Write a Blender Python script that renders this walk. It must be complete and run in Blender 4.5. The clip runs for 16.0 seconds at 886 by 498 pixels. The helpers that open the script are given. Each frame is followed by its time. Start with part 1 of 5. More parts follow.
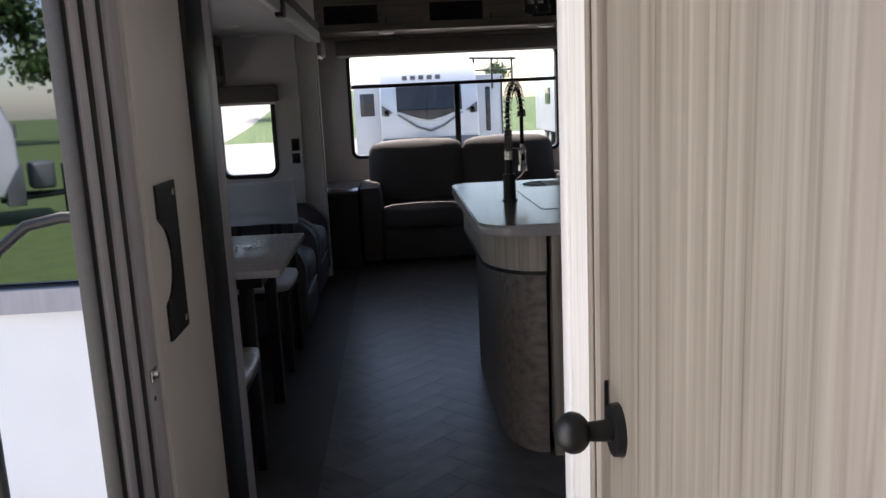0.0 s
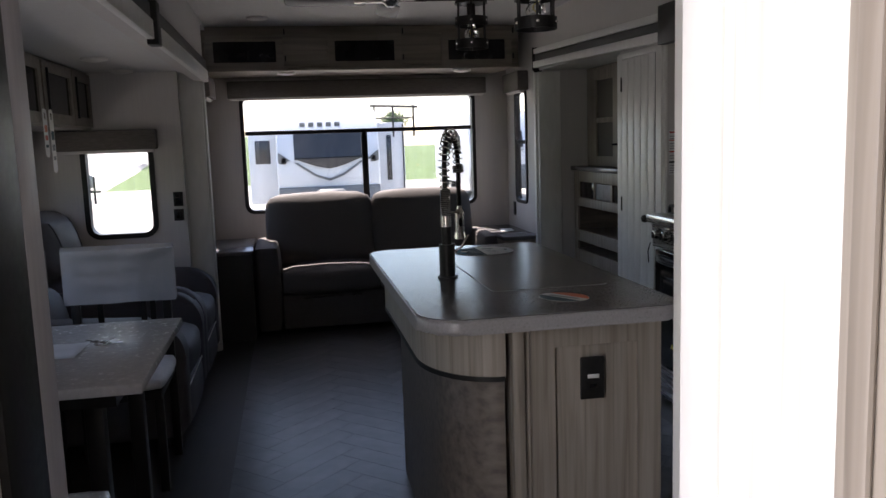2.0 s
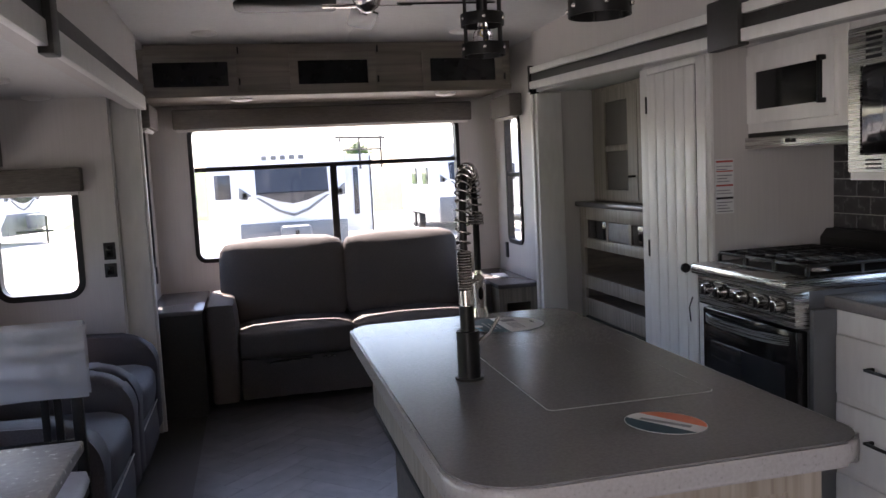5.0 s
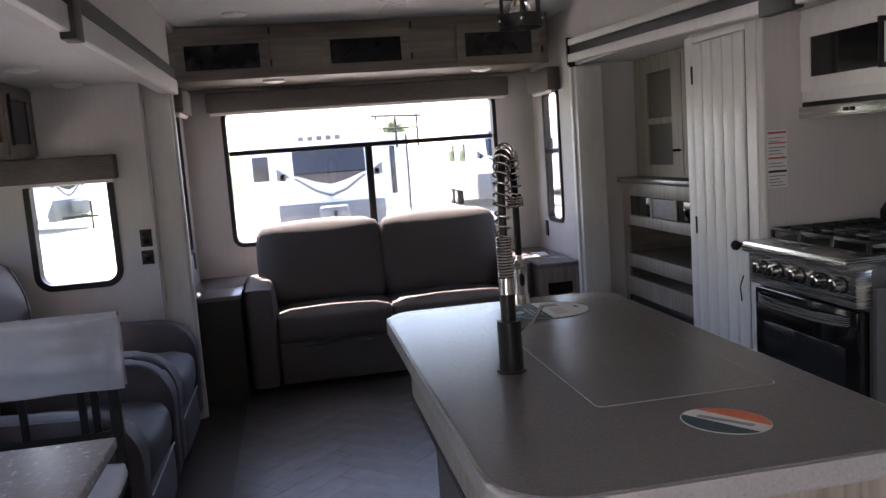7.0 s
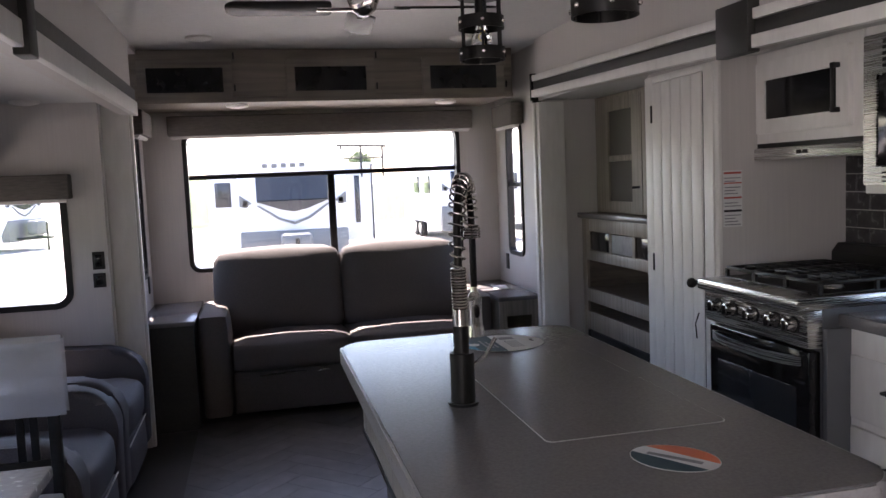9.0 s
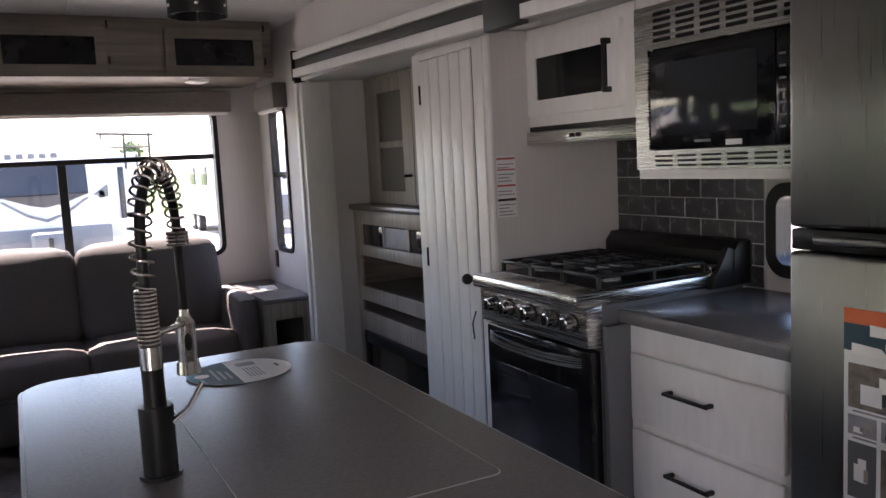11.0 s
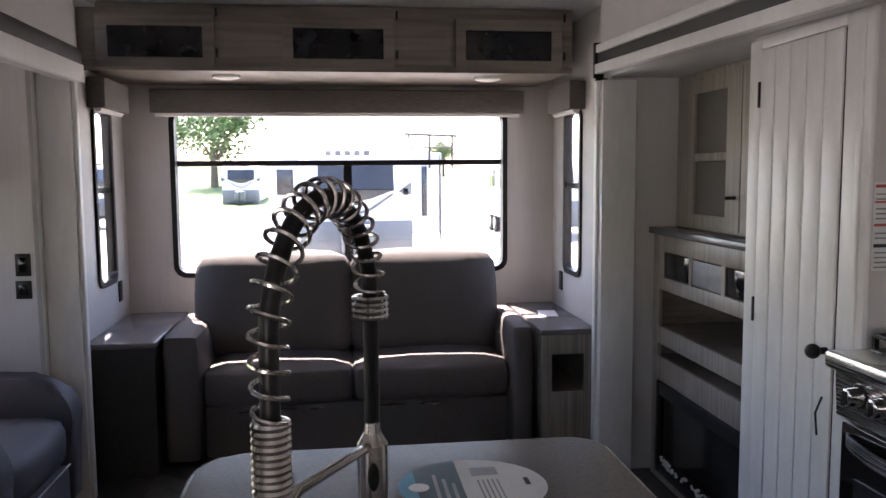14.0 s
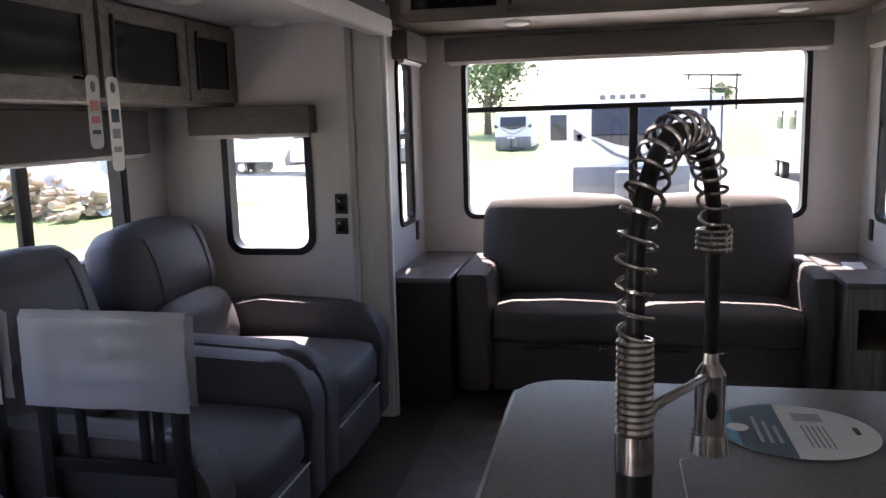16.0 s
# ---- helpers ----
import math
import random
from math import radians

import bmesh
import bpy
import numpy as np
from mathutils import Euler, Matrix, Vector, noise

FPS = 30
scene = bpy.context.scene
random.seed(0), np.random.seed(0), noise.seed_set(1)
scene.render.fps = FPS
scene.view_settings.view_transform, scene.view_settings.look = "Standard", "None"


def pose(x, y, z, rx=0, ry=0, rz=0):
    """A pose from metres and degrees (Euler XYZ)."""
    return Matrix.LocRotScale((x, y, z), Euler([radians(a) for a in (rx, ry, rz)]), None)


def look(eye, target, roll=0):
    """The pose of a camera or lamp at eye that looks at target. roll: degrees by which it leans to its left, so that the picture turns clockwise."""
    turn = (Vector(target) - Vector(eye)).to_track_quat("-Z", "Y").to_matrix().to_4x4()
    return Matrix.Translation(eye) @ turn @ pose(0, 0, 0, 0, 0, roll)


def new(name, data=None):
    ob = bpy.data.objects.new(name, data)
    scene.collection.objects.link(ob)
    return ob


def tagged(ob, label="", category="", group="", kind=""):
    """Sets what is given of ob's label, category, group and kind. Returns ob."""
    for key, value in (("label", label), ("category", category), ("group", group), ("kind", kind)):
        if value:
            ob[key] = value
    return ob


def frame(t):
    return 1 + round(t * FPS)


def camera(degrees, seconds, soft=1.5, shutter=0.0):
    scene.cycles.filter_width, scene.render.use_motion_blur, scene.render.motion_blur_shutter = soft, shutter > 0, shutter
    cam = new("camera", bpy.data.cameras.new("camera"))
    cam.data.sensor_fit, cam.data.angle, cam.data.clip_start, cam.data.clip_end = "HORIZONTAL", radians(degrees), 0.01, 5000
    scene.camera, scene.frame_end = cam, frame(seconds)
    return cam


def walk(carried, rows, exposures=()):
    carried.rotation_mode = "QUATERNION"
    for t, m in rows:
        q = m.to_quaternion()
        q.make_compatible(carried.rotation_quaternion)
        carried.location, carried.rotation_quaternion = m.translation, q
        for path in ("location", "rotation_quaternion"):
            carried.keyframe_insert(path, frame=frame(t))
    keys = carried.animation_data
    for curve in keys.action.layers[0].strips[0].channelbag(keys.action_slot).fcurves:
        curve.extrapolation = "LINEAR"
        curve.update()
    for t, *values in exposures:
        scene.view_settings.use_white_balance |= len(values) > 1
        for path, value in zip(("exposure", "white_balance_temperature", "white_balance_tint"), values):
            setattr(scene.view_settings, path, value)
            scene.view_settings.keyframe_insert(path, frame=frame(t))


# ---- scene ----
cam = camera(57.6, 16.0)
PATH = [
    (0, (0.67, 4.063, 1.369), (0.775, 6.025, 0.996), -2.7),
    (0.5, (0.651, 4.218, 1.372), (0.762, 6.182, 1.014), -2.6),
    (1, (0.683, 4.441, 1.387), (0.761, 6.417, 1.084), -3.0),
    (1.5, (0.67, 4.62, 1.377), (0.797, 6.591, 1.063), -2.3),
    (2, (0.638, 4.807, 1.381), (1.002, 6.755, 1.113), -1.9),
    (2.5, (0.637, 4.994, 1.392), (1.004, 6.949, 1.182), -1.9),
    (3, (0.687, 5.151, 1.387), (1.059, 7.103, 1.164), -1.8),
    (3.5, (0.681, 5.325, 1.38), (1.131, 7.264, 1.188), -1.8),
    (6, (0.684, 5.761, 1.425), (1.076, 7.711, 1.215), -4.6),
    (6.5, (0.704, 5.771, 1.414), (1.008, 7.726, 1.119), -4.4),
    (7, (0.707, 5.777, 1.419), (1.06, 7.73, 1.17), -4.2),
    (7.5, (0.722, 5.779, 1.425), (1.079, 7.736, 1.22), -3.3),
    (8, (0.723, 5.773, 1.432), (1.083, 7.728, 1.214), -3.7),
    (10.5, (0.82, 6.01, 1.375), (1.601, 7.848, 1.274), -1.2),
    (11, (0.981, 6.155, 1.397), (1.911, 7.911, 1.172), -2.9),
    (11.5, (1.052, 6.277, 1.382), (2.01, 8.013, 1.121), -2.8),
    (12, (1.106, 6.428, 1.379), (2.3, 8.015, 1.146), -0.5),
    (12.5, (1.214, 6.57, 1.404), (2.243, 8.263, 1.131), -1.8),
    (13, (1.287, 6.682, 1.412), (2.192, 8.449, 1.165), -2.2),
    (13.5, (1.256, 6.777, 1.425), (1.955, 8.647, 1.295), -2.5),
    (14, (1.212, 6.792, 1.426), (1.464, 8.767, 1.235), -0.4),
    (14.5, (1.219, 6.775, 1.423), (1.122, 8.756, 1.169), 0.5),
    (15, (1.235, 6.764, 1.412), (0.937, 8.717, 1.105), 0.4),
    (15.5, (1.193, 6.756, 1.412), (0.878, 8.706, 1.103), 0.3),
    (16, (1.126, 6.741, 1.416), (0.723, 8.675, 1.105), -1.6),
]
walk(cam, [(t, look(eye, target, roll)) for t, eye, target, roll in PATH],
     exposures=[(0.0, 1.3, 6600, 18), (1.5, 1.7, 6650, 18), (2.5, 1.75, 6750, 23), (3.5, 2.5, 6800, 24), (8.0, 2.78, 6800, 26), (10.5, 2.75, 6800, 26), (11.0, 2.9, 6850, 27), (12.0, 4.0, 6950, 28), (13.0, 4.0, 6950, 28), (14.5, 2.75, 6800, 25), (16.0, 2.65, 6800, 25)])

# ---- light ----
world = bpy.data.worlds.new("sky_world")
scene.world = world
world.use_nodes = True
wn = world.node_tree.nodes
sky = wn.new("ShaderNodeTexSky")
sky.sky_type, sky.sun_disc = "NISHITA", False
sky.sun_elevation, sky.sun_rotation = radians(60), radians(-15)
world.node_tree.links.new(sky.outputs[0], wn["Background"].inputs[0])
wn["Background"].inputs[1].default_value = 0.15
sun = new("sun", bpy.data.lights.new("sun", "SUN"))
sun.data.energy, sun.data.angle, sun.data.color = 5.0, radians(0.5), (1.0, 0.95, 0.88)
SUN_FROM = Vector((-0.13, 0.475, 0.87))
sun.matrix_world = look(SUN_FROM * 30, (0, 0, 0))

# daylight of the open entrance door
door_light = new("entrance_daylight", bpy.data.lights.new("entrance_daylight", "AREA"))
door_light.data.shape, door_light.data.size, door_light.data.size_y, door_light.data.energy = "RECTANGLE", 1.1, 1.9, 9.0
door_light.data.color = (1.0, 0.98, 0.96)
door_light.matrix_world = look((-0.25, 4.75, 1.1), (1.2, 5.2, 1.1))


# ---- materials ----
def shader(name, base, rough=0.5, metal=0.0, spec=0.5):
    m = bpy.data.materials.new(name)
    m.use_nodes = True
    b = m.node_tree.nodes["Principled BSDF"]
    b.inputs["Base Color"].default_value = (*base, 1)
    b.inputs["Roughness"].default_value = rough
    b.inputs["Metallic"].default_value = metal
    b.inputs["Specular IOR Level"].default_value = spec
    return m, m.node_tree.nodes, m.node_tree.links, b


def grained(name, stops, scale, rough=0.5, metal=0.0, bump=0.1, detail=6.0, spec=0.5, wash=0.25, distort=0.0, spread=(0.3, 0.7)):
    """Noise stretched by scale (x, y, z per metre) between the colours, with a slow second noise over it and a fine bump."""
    m, n, l, b = shader(name, stops[0], rough, metal, spec)
    tc, mp = n.new("ShaderNodeTexCoord"), n.new("ShaderNodeMapping")
    mp.inputs["Scale"].default_value = scale
    l.new(tc.outputs["Object"], mp.inputs["Vector"])
    nz = n.new("ShaderNodeTexNoise")
    nz.inputs["Scale"].default_value, nz.inputs["Detail"].default_value, nz.inputs["Distortion"].default_value = 1.0, detail, distort
    l.new(mp.outputs[0], nz.inputs["Vector"])
    ramp = n.new("ShaderNodeValToRGB")
    e = ramp.color_ramp.elements
    e[0].position, e[0].color = spread[0], (*stops[0], 1)
    e[1].position, e[1].color = spread[1], (*stops[-1], 1)
    for i, c in enumerate(stops[1:-1], 1):
        k = e.new(spread[0] + (spread[1] - spread[0]) * i / (len(stops) - 1))
        k.color = (*c, 1)
    l.new(nz.outputs["Fac"], ramp.inputs["Fac"])
    slow = n.new("ShaderNodeTexNoise")
    slow.inputs["Scale"].default_value, slow.inputs["Detail"].default_value = 2.3, 3.0
    l.new(tc.outputs["Object"], slow.inputs["Vector"])
    info = n.new("ShaderNodeObjectInfo")
    add = n.new("ShaderNodeMath")
    add.operation = "ADD"
    l.new(slow.outputs["Fac"], add.inputs[0])
    half = n.new("ShaderNodeMath")
    half.operation = "MULTIPLY"
    half.inputs[1].default_value = 0.35
    l.new(info.outputs["Random"], half.inputs[0])
    l.new(half.outputs[0], add.inputs[1])
    hsv = n.new("ShaderNodeHueSaturation")
    rng = n.new("ShaderNodeMapRange")
    rng.inputs["From Min"].default_value, rng.inputs["From Max"].default_value = 0.3, 1.05
    rng.inputs["To Min"].default_value, rng.inputs["To Max"].default_value = 1 - wash, 1 + wash
    l.new(add.outputs[0], rng.inputs["Value"])
    l.new(rng.outputs[0], hsv.inputs["Value"])
    l.new(ramp.outputs["Color"], hsv.inputs["Color"])
    l.new(hsv.outputs[0], b.inputs["Base Color"])
    rr = n.new("ShaderNodeMapRange")
    rr.inputs["To Min"].default_value, rr.inputs["To Max"].default_value = max(rough - 0.08, 0.03), rough + 0.08
    l.new(nz.outputs["Fac"], rr.inputs["Value"])
    l.new(rr.outputs[0], b.inputs["Roughness"])
    bp = n.new("ShaderNodeBump")
    bp.inputs["Strength"].default_value, bp.inputs["Distance"].default_value = bump, 0.003
    l.new(nz.outputs["Fac"], bp.inputs["Height"])
    l.new(bp.outputs[0], b.inputs["Normal"])
    return m


WALL = grained("wall_panel", [(0.525, 0.50, 0.485), (0.565, 0.54, 0.52)], (130, 130, 3), 0.5, wash=0.05)
WALL_WHITE = grained("pale_strie_panel", [(0.62, 0.60, 0.55), (0.80, 0.78, 0.73)], (170, 170, 4), 0.5, wash=0.06)
WHITE = grained("white_paint", [(0.70, 0.69, 0.66), (0.77, 0.76, 0.73)], (30, 30, 8), 0.38, wash=0.04, bump=0.05)
CEIL = grained("ceiling_vinyl", [(0.58, 0.58, 0.57), (0.63, 0.63, 0.62)], (40, 40, 40), 0.6, wash=0.04)
WOOD = grained("greige_wood", [(0.20, 0.17, 0.14), (0.275, 0.24, 0.20), (0.325, 0.285, 0.24)], (46, 46, 1.3), 0.45, wash=0.16, distort=0.9, detail=9.0, spread=(0.34, 0.66))
WOOD_DOOR = grained("tan_door_wood", [(0.135, 0.115, 0.086), (0.22, 0.192, 0.15), (0.262, 0.23, 0.183), (0.30, 0.268, 0.217)], (62, 105, 1.2), 0.42, wash=0.12, distort=0.5, detail=12.0, spread=(0.28, 0.72))
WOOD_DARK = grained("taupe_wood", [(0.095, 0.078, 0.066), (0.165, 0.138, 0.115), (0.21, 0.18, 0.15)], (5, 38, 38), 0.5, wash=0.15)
WOOD_X = grained("greige_wood_lengthwise", [(0.125, 0.105, 0.085), (0.185, 0.158, 0.13), (0.23, 0.20, 0.165)], (1.2, 24, 24), 0.45, wash=0.16, distort=0.9, detail=9.0)
STONE = grained("grey_counter", [(0.135, 0.128, 0.130), (0.165, 0.156, 0.158)], (150, 150, 150), 0.22, wash=0.06, bump=0.02)
EDGE = grained("counter_edge", [(0.27, 0.26, 0.26), (0.32, 0.31, 0.31)], (150, 150, 150), 0.3, wash=0.05, bump=0.02)
TABLE = grained("pale_table_laminate", [(0.44, 0.43, 0.44), (0.52, 0.51, 0.52)], (60, 60, 60), 0.25, wash=0.05, bump=0.02)
FLOOR = grained("grey_floor_vinyl", [(0.05, 0.048, 0.049), (0.085, 0.082, 0.083), (0.115, 0.109, 0.108)], (10, 10, 10), 0.34, wash=0.25, bump=0.06)
FLOOR_EDGE = grained("brown_floor_vinyl", [(0.032, 0.027, 0.023), (0.06, 0.052, 0.045)], (22, 3, 22), 0.4, wash=0.2)
SOFA = grained("sofa_fabric", [(0.070, 0.060, 0.056), (0.105, 0.091, 0.085)], (190, 190, 190), 0.7, wash=0.1, bump=0.35)
RECLINER = grained("recliner_fabric", [(0.062, 0.057, 0.066), (0.098, 0.092, 0.102)], (190, 190, 190), 0.62, wash=0.12, bump=0.35)
BLACK = grained("black_metal", [(0.008, 0.008, 0.008), (0.014, 0.0135, 0.013)], (60, 60, 60), 0.42, wash=0.1, bump=0.04, spec=0.3)
BLACK_GLOSS = grained("black_glass", [(0.008, 0.008, 0.009), (0.012, 0.012, 0.013)], (20, 20, 20), 0.1, wash=0.1, bump=0.0, spec=0.35)
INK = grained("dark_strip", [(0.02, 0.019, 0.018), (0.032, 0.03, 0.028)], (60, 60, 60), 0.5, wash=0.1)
STEEL = grained("brushed_steel", [(0.54, 0.53, 0.51), (0.57, 0.56, 0.54)], (3, 3, 240), 0.27, 1.0, wash=0.05, bump=0.01)
STEEL_DARK = grained("fridge_steel", [(0.275, 0.272, 0.262), (0.29, 0.285, 0.275)], (240, 240, 3), 0.3, 1.0, wash=0.04, bump=0.008)
CHROME = grained("brushed_nickel", [(0.55, 0.52, 0.50), (0.66, 0.63, 0.60)], (20, 20, 200), 0.2, 1.0, wash=0.05, bump=0.02)
ALU = grained("door_jamb_alloy", [(0.34, 0.33, 0.36), (0.42, 0.41, 0.44)], (40, 40, 4), 0.45, wash=0.08)
TILE = grained("charcoal_tile", [(0.040, 0.038, 0.042), (0.075, 0.072, 0.076)], (25, 25, 25), 0.25, wash=0.3, bump=0.05)
GROUT = grained("pale_grout", [(0.42, 0.41, 0.40), (0.50, 0.49, 0.48)], (80, 80, 80), 0.8)
SHEET = grained("white_packing_sheet", [(0.52, 0.52, 0.55), (0.68, 0.68, 0.71)], (9, 9, 14), 0.55, wash=0.1, bump=0.4)
GRAVEL = grained("pale_gravel", [(0.27, 0.25, 0.22), (0.36, 0.335, 0.30)], (9, 9, 9), 0.9, wash=0.15, bump=0.6)
GRASS = grained("mown_grass", [(0.05, 0.085, 0.018), (0.085, 0.13, 0.03)], (14, 14, 14), 0.9, wash=0.3, bump=0.6)
LEAF = grained("tree_leaf", [(0.035, 0.075, 0.018), (0.07, 0.13, 0.03)], (3, 3, 3), 0.6, wash=0.3)
BARK = grained("bark", [(0.06, 0.045, 0.03), (0.13, 0.10, 0.075)], (20, 20, 4), 0.9, bump=0.6)
SIDING = grained("white_trailer_skin", [(0.60, 0.61, 0.63), (0.67, 0.675, 0.69)], (2, 2, 2), 0.35, wash=0.05)
OUTER = grained("white_outer_skin", [(0.84, 0.84, 0.84), (0.88, 0.88, 0.88)], (2, 2, 2), 0.3, wash=0.04)
SIDING_GREY = grained("grey_trailer_skin", [(0.10, 0.105, 0.11), (0.14, 0.145, 0.15)], (2, 2, 2), 0.4, wash=0.1)
TINT = grained("tinted_window", [(0.02, 0.022, 0.026), (0.03, 0.032, 0.036)], (2, 2, 2), 0.08, wash=0.1, bump=0)
RUBBER = grained("tyre_rubber", [(0.015, 0.015, 0.015), (0.03, 0.03, 0.03)], (30, 30, 30), 0.8)
LABEL_WHITE = grained("white_label", [(0.66, 0.66, 0.65), (0.72, 0.72, 0.71)], (30, 30, 30), 0.6, wash=0.04)
LABEL_RED = grained("red_print", [(0.42, 0.06, 0.05), (0.48, 0.08, 0.06)], (30, 30, 30), 0.45)
LABEL_ORANGE = grained("orange_print", [(0.62, 0.13, 0.05), (0.68, 0.17, 0.07)], (30, 30, 30), 0.4)
LABEL_BLUE = grained("blue_print", [(0.06, 0.27, 0.42), (0.10, 0.36, 0.52)], (30, 30, 30), 0.6, spec=0.25)
LABEL_SLATE = grained("slate_print", [(0.035, 0.07, 0.09), (0.05, 0.09, 0.11)], (30, 30, 30), 0.6, spec=0.25)
LABEL_GREY = grained("grey_print", [(0.20, 0.20, 0.21), (0.28, 0.28, 0.29)], (30, 30, 30), 0.5)
LABEL_YELLOW = grained("yellow_print", [(0.65, 0.52, 0.06), (0.70, 0.58, 0.09)], (30, 30, 30), 0.4)
LENS = grained("frosted_lens", [(0.74, 0.73, 0.70), (0.80, 0.79, 0.76)], (20, 20, 20), 0.35, wash=0.03)
VALANCE = grained("valance_fabric", [(0.085, 0.075, 0.068), (0.135, 0.12, 0.108)], (20, 160, 160), 0.75, wash=0.12, bump=0.3)
FENCE = grained("fence_paint", [(0.55, 0.55, 0.54), (0.66, 0.66, 0.65)], (14, 14, 3), 0.6)
TARP = grained("grey_tarp", [(0.30, 0.31, 0.31), (0.45, 0.46, 0.46)], (7, 7, 7), 0.5, bump=0.7)
LOG = grained("cut_firewood", [(0.26, 0.18, 0.11), (0.44, 0.33, 0.22)], (26, 26, 26), 0.85, bump=0.5)

GLASS, gn, gl, gb = shader("clear_pane", (1, 1, 1), 0.0)
clear, shine, both = gn.new("ShaderNodeBsdfTransparent"), gn.new("ShaderNodeBsdfGlossy"), gn.new("ShaderNodeMixShader")
clear.inputs[0].default_value = (0.93, 0.95, 0.95, 1)
shine.inputs["Roughness"].default_value = 0.0
both.inputs[0].default_value = 0.05
gl.new(clear.outputs[0], both.inputs[1])
gl.new(shine.outputs[0], both.inputs[2])
gl.new(both.outputs[0], gn["Material Output"].inputs["Surface"])
MIRROR_TINT = shader("reflective_tinted_glass", (0.24, 0.25, 0.27), 0.02, 1.0)[0]
COVER, cn, cl, cb = shader("thin_packing_film", (0.72, 0.72, 0.76), 0.45)
film_clear, film_mix, film_noise = cn.new("ShaderNodeBsdfTransparent"), cn.new("ShaderNodeMixShader"), cn.new("ShaderNodeTexNoise")
film_noise.inputs["Scale"].default_value, film_noise.inputs["Detail"].default_value = 9.0, 4.0
film_bump = cn.new("ShaderNodeBump")
film_bump.inputs["Strength"].default_value, film_bump.inputs["Distance"].default_value = 0.6, 0.01
cl.new(film_noise.outputs["Fac"], film_bump.inputs["Height"])
cl.new(film_bump.outputs[0], cb.inputs["Normal"])
film_mix.inputs[0].default_value = 0.4
cl.new(film_clear.outputs[0], film_mix.inputs[1])
cl.new(cb.outputs[0], film_mix.inputs[2])
cl.new(film_mix.outputs[0], cn["Material Output"].inputs["Surface"])
BULB, bn, bl, bb = shader("bulb_glass", (1, 1, 1), 0.02)
bb.inputs["Transmission Weight"].default_value = 1.0


# ---- mesh helpers ----
def box(bm, x0, x1, y0, y1, z0, z1, bevel=0.0, seg=2, turn=None):
    m = Matrix.Translation(((x0 + x1) / 2, (y0 + y1) / 2, (z0 + z1) / 2)) @ Matrix.Diagonal((x1 - x0, y1 - y0, z1 - z0, 1))
    if turn is not None:
        m = turn @ m
    made = bmesh.ops.create_cube(bm, size=1, matrix=m)
    if bevel > 0:
        edges = list({e for v in made["verts"] for e in v.link_edges})
        bmesh.ops.bevel(bm, geom=edges, offset=bevel, segments=seg, profile=0.5, affect="EDGES", clamp_overlap=True)
    return bm


def cyl(bm, a, b, r, r2=None, seg=20):
    a, b = Vector(a), Vector(b)
    m = Matrix.Translation((a + b) / 2) @ (b - a).to_track_quat("Z", "Y").to_matrix().to_4x4()
    bmesh.ops.create_cone(bm, cap_ends=True, segments=seg, radius1=r, radius2=r if r2 is None else r2, depth=(b - a).length, matrix=m)
    return bm


def ball(bm, c, r, sx=1, sy=1, sz=1, seg=20):
    bmesh.ops.create_uvsphere(bm, u_segments=seg, v_segments=seg // 2 + 2, radius=r, matrix=Matrix.Translation(c) @ Matrix.Diagonal((sx, sy, sz, 1)))
    return bm


def tube(bm, pts, r, seg=10, closed=False):
    pts = [Vector(p) for p in pts]
    rings, n = [], len(pts)
    side = None
    for i, p in enumerate(pts):
        d = (pts[(i + 1) % n] - pts[i - 1]) if closed else (pts[min(i + 1, n - 1)] - pts[max(i - 1, 0)])
        d.normalize()
        if side is None:
            side = d.orthogonal().normalized()
        side = (side - d * side.dot(d)).normalized()
        up = d.cross(side)
        rings.append([bm.verts.new(p + r * (math.cos(a) * side + math.sin(a) * up)) for a in (2 * math.pi * k / seg for k in range(seg))])
    for i in range(n if closed else n - 1):
        for k in range(seg):
            a, b = rings[i], rings[(i + 1) % n]
            bm.faces.new((a[k], a[(k + 1) % seg], b[(k + 1) % seg], b[k]))
    if not closed:
        bm.faces.new(rings[0][::-1])
        bm.faces.new(rings[-1])
    return bm


def prism(bm, pts, lo, hi, axis="z", bevel=0.0, seg=2):
    """A polygon pushed along an axis. pts are (x, y) for z, (y, z) for x, (x, z) for y."""
    put = {"z": lambda p, h: (p[0], p[1], h), "x": lambda p, h: (h, p[0], p[1]), "y": lambda p, h: (p[0], h, p[1])}[axis]
    a = [bm.verts.new(put(p, lo)) for p in pts]
    b = [bm.verts.new(put(p, hi)) for p in pts]
    fa, fb = bm.faces.new(a[::-1]), bm.faces.new(b)
    for i in range(len(pts)):
        bm.faces.new((a[i], a[(i + 1) % len(pts)], b[(i + 1) % len(pts)], b[i]))
    if bevel > 0:
        edges = list(set(fa.edges) | set(fb.edges))
        bmesh.ops.bevel(bm, geom=edges, offset=bevel, segments=seg, profile=0.5, affect="EDGES", clamp_overlap=True)
    return bm


def rounded(x0, x1, y0, y1, r, n=6):
    rs = r if isinstance(r, (tuple, list)) else (r,) * 4
    out = []
    for (cx, cy, a0), q in zip(((x1, y1, 0), (x0, y1, 90), (x0, y0, 180), (x1, y0, 270)), rs):
        ox, oy = cx + (-q if cx == x1 else q), cy + (-q if cy == y1 else q)
        out += [(ox + q * math.cos(radians(a0 + 90 * k / n)), oy + q * math.sin(radians(a0 + 90 * k / n))) for k in range(n + 1)]
    return out


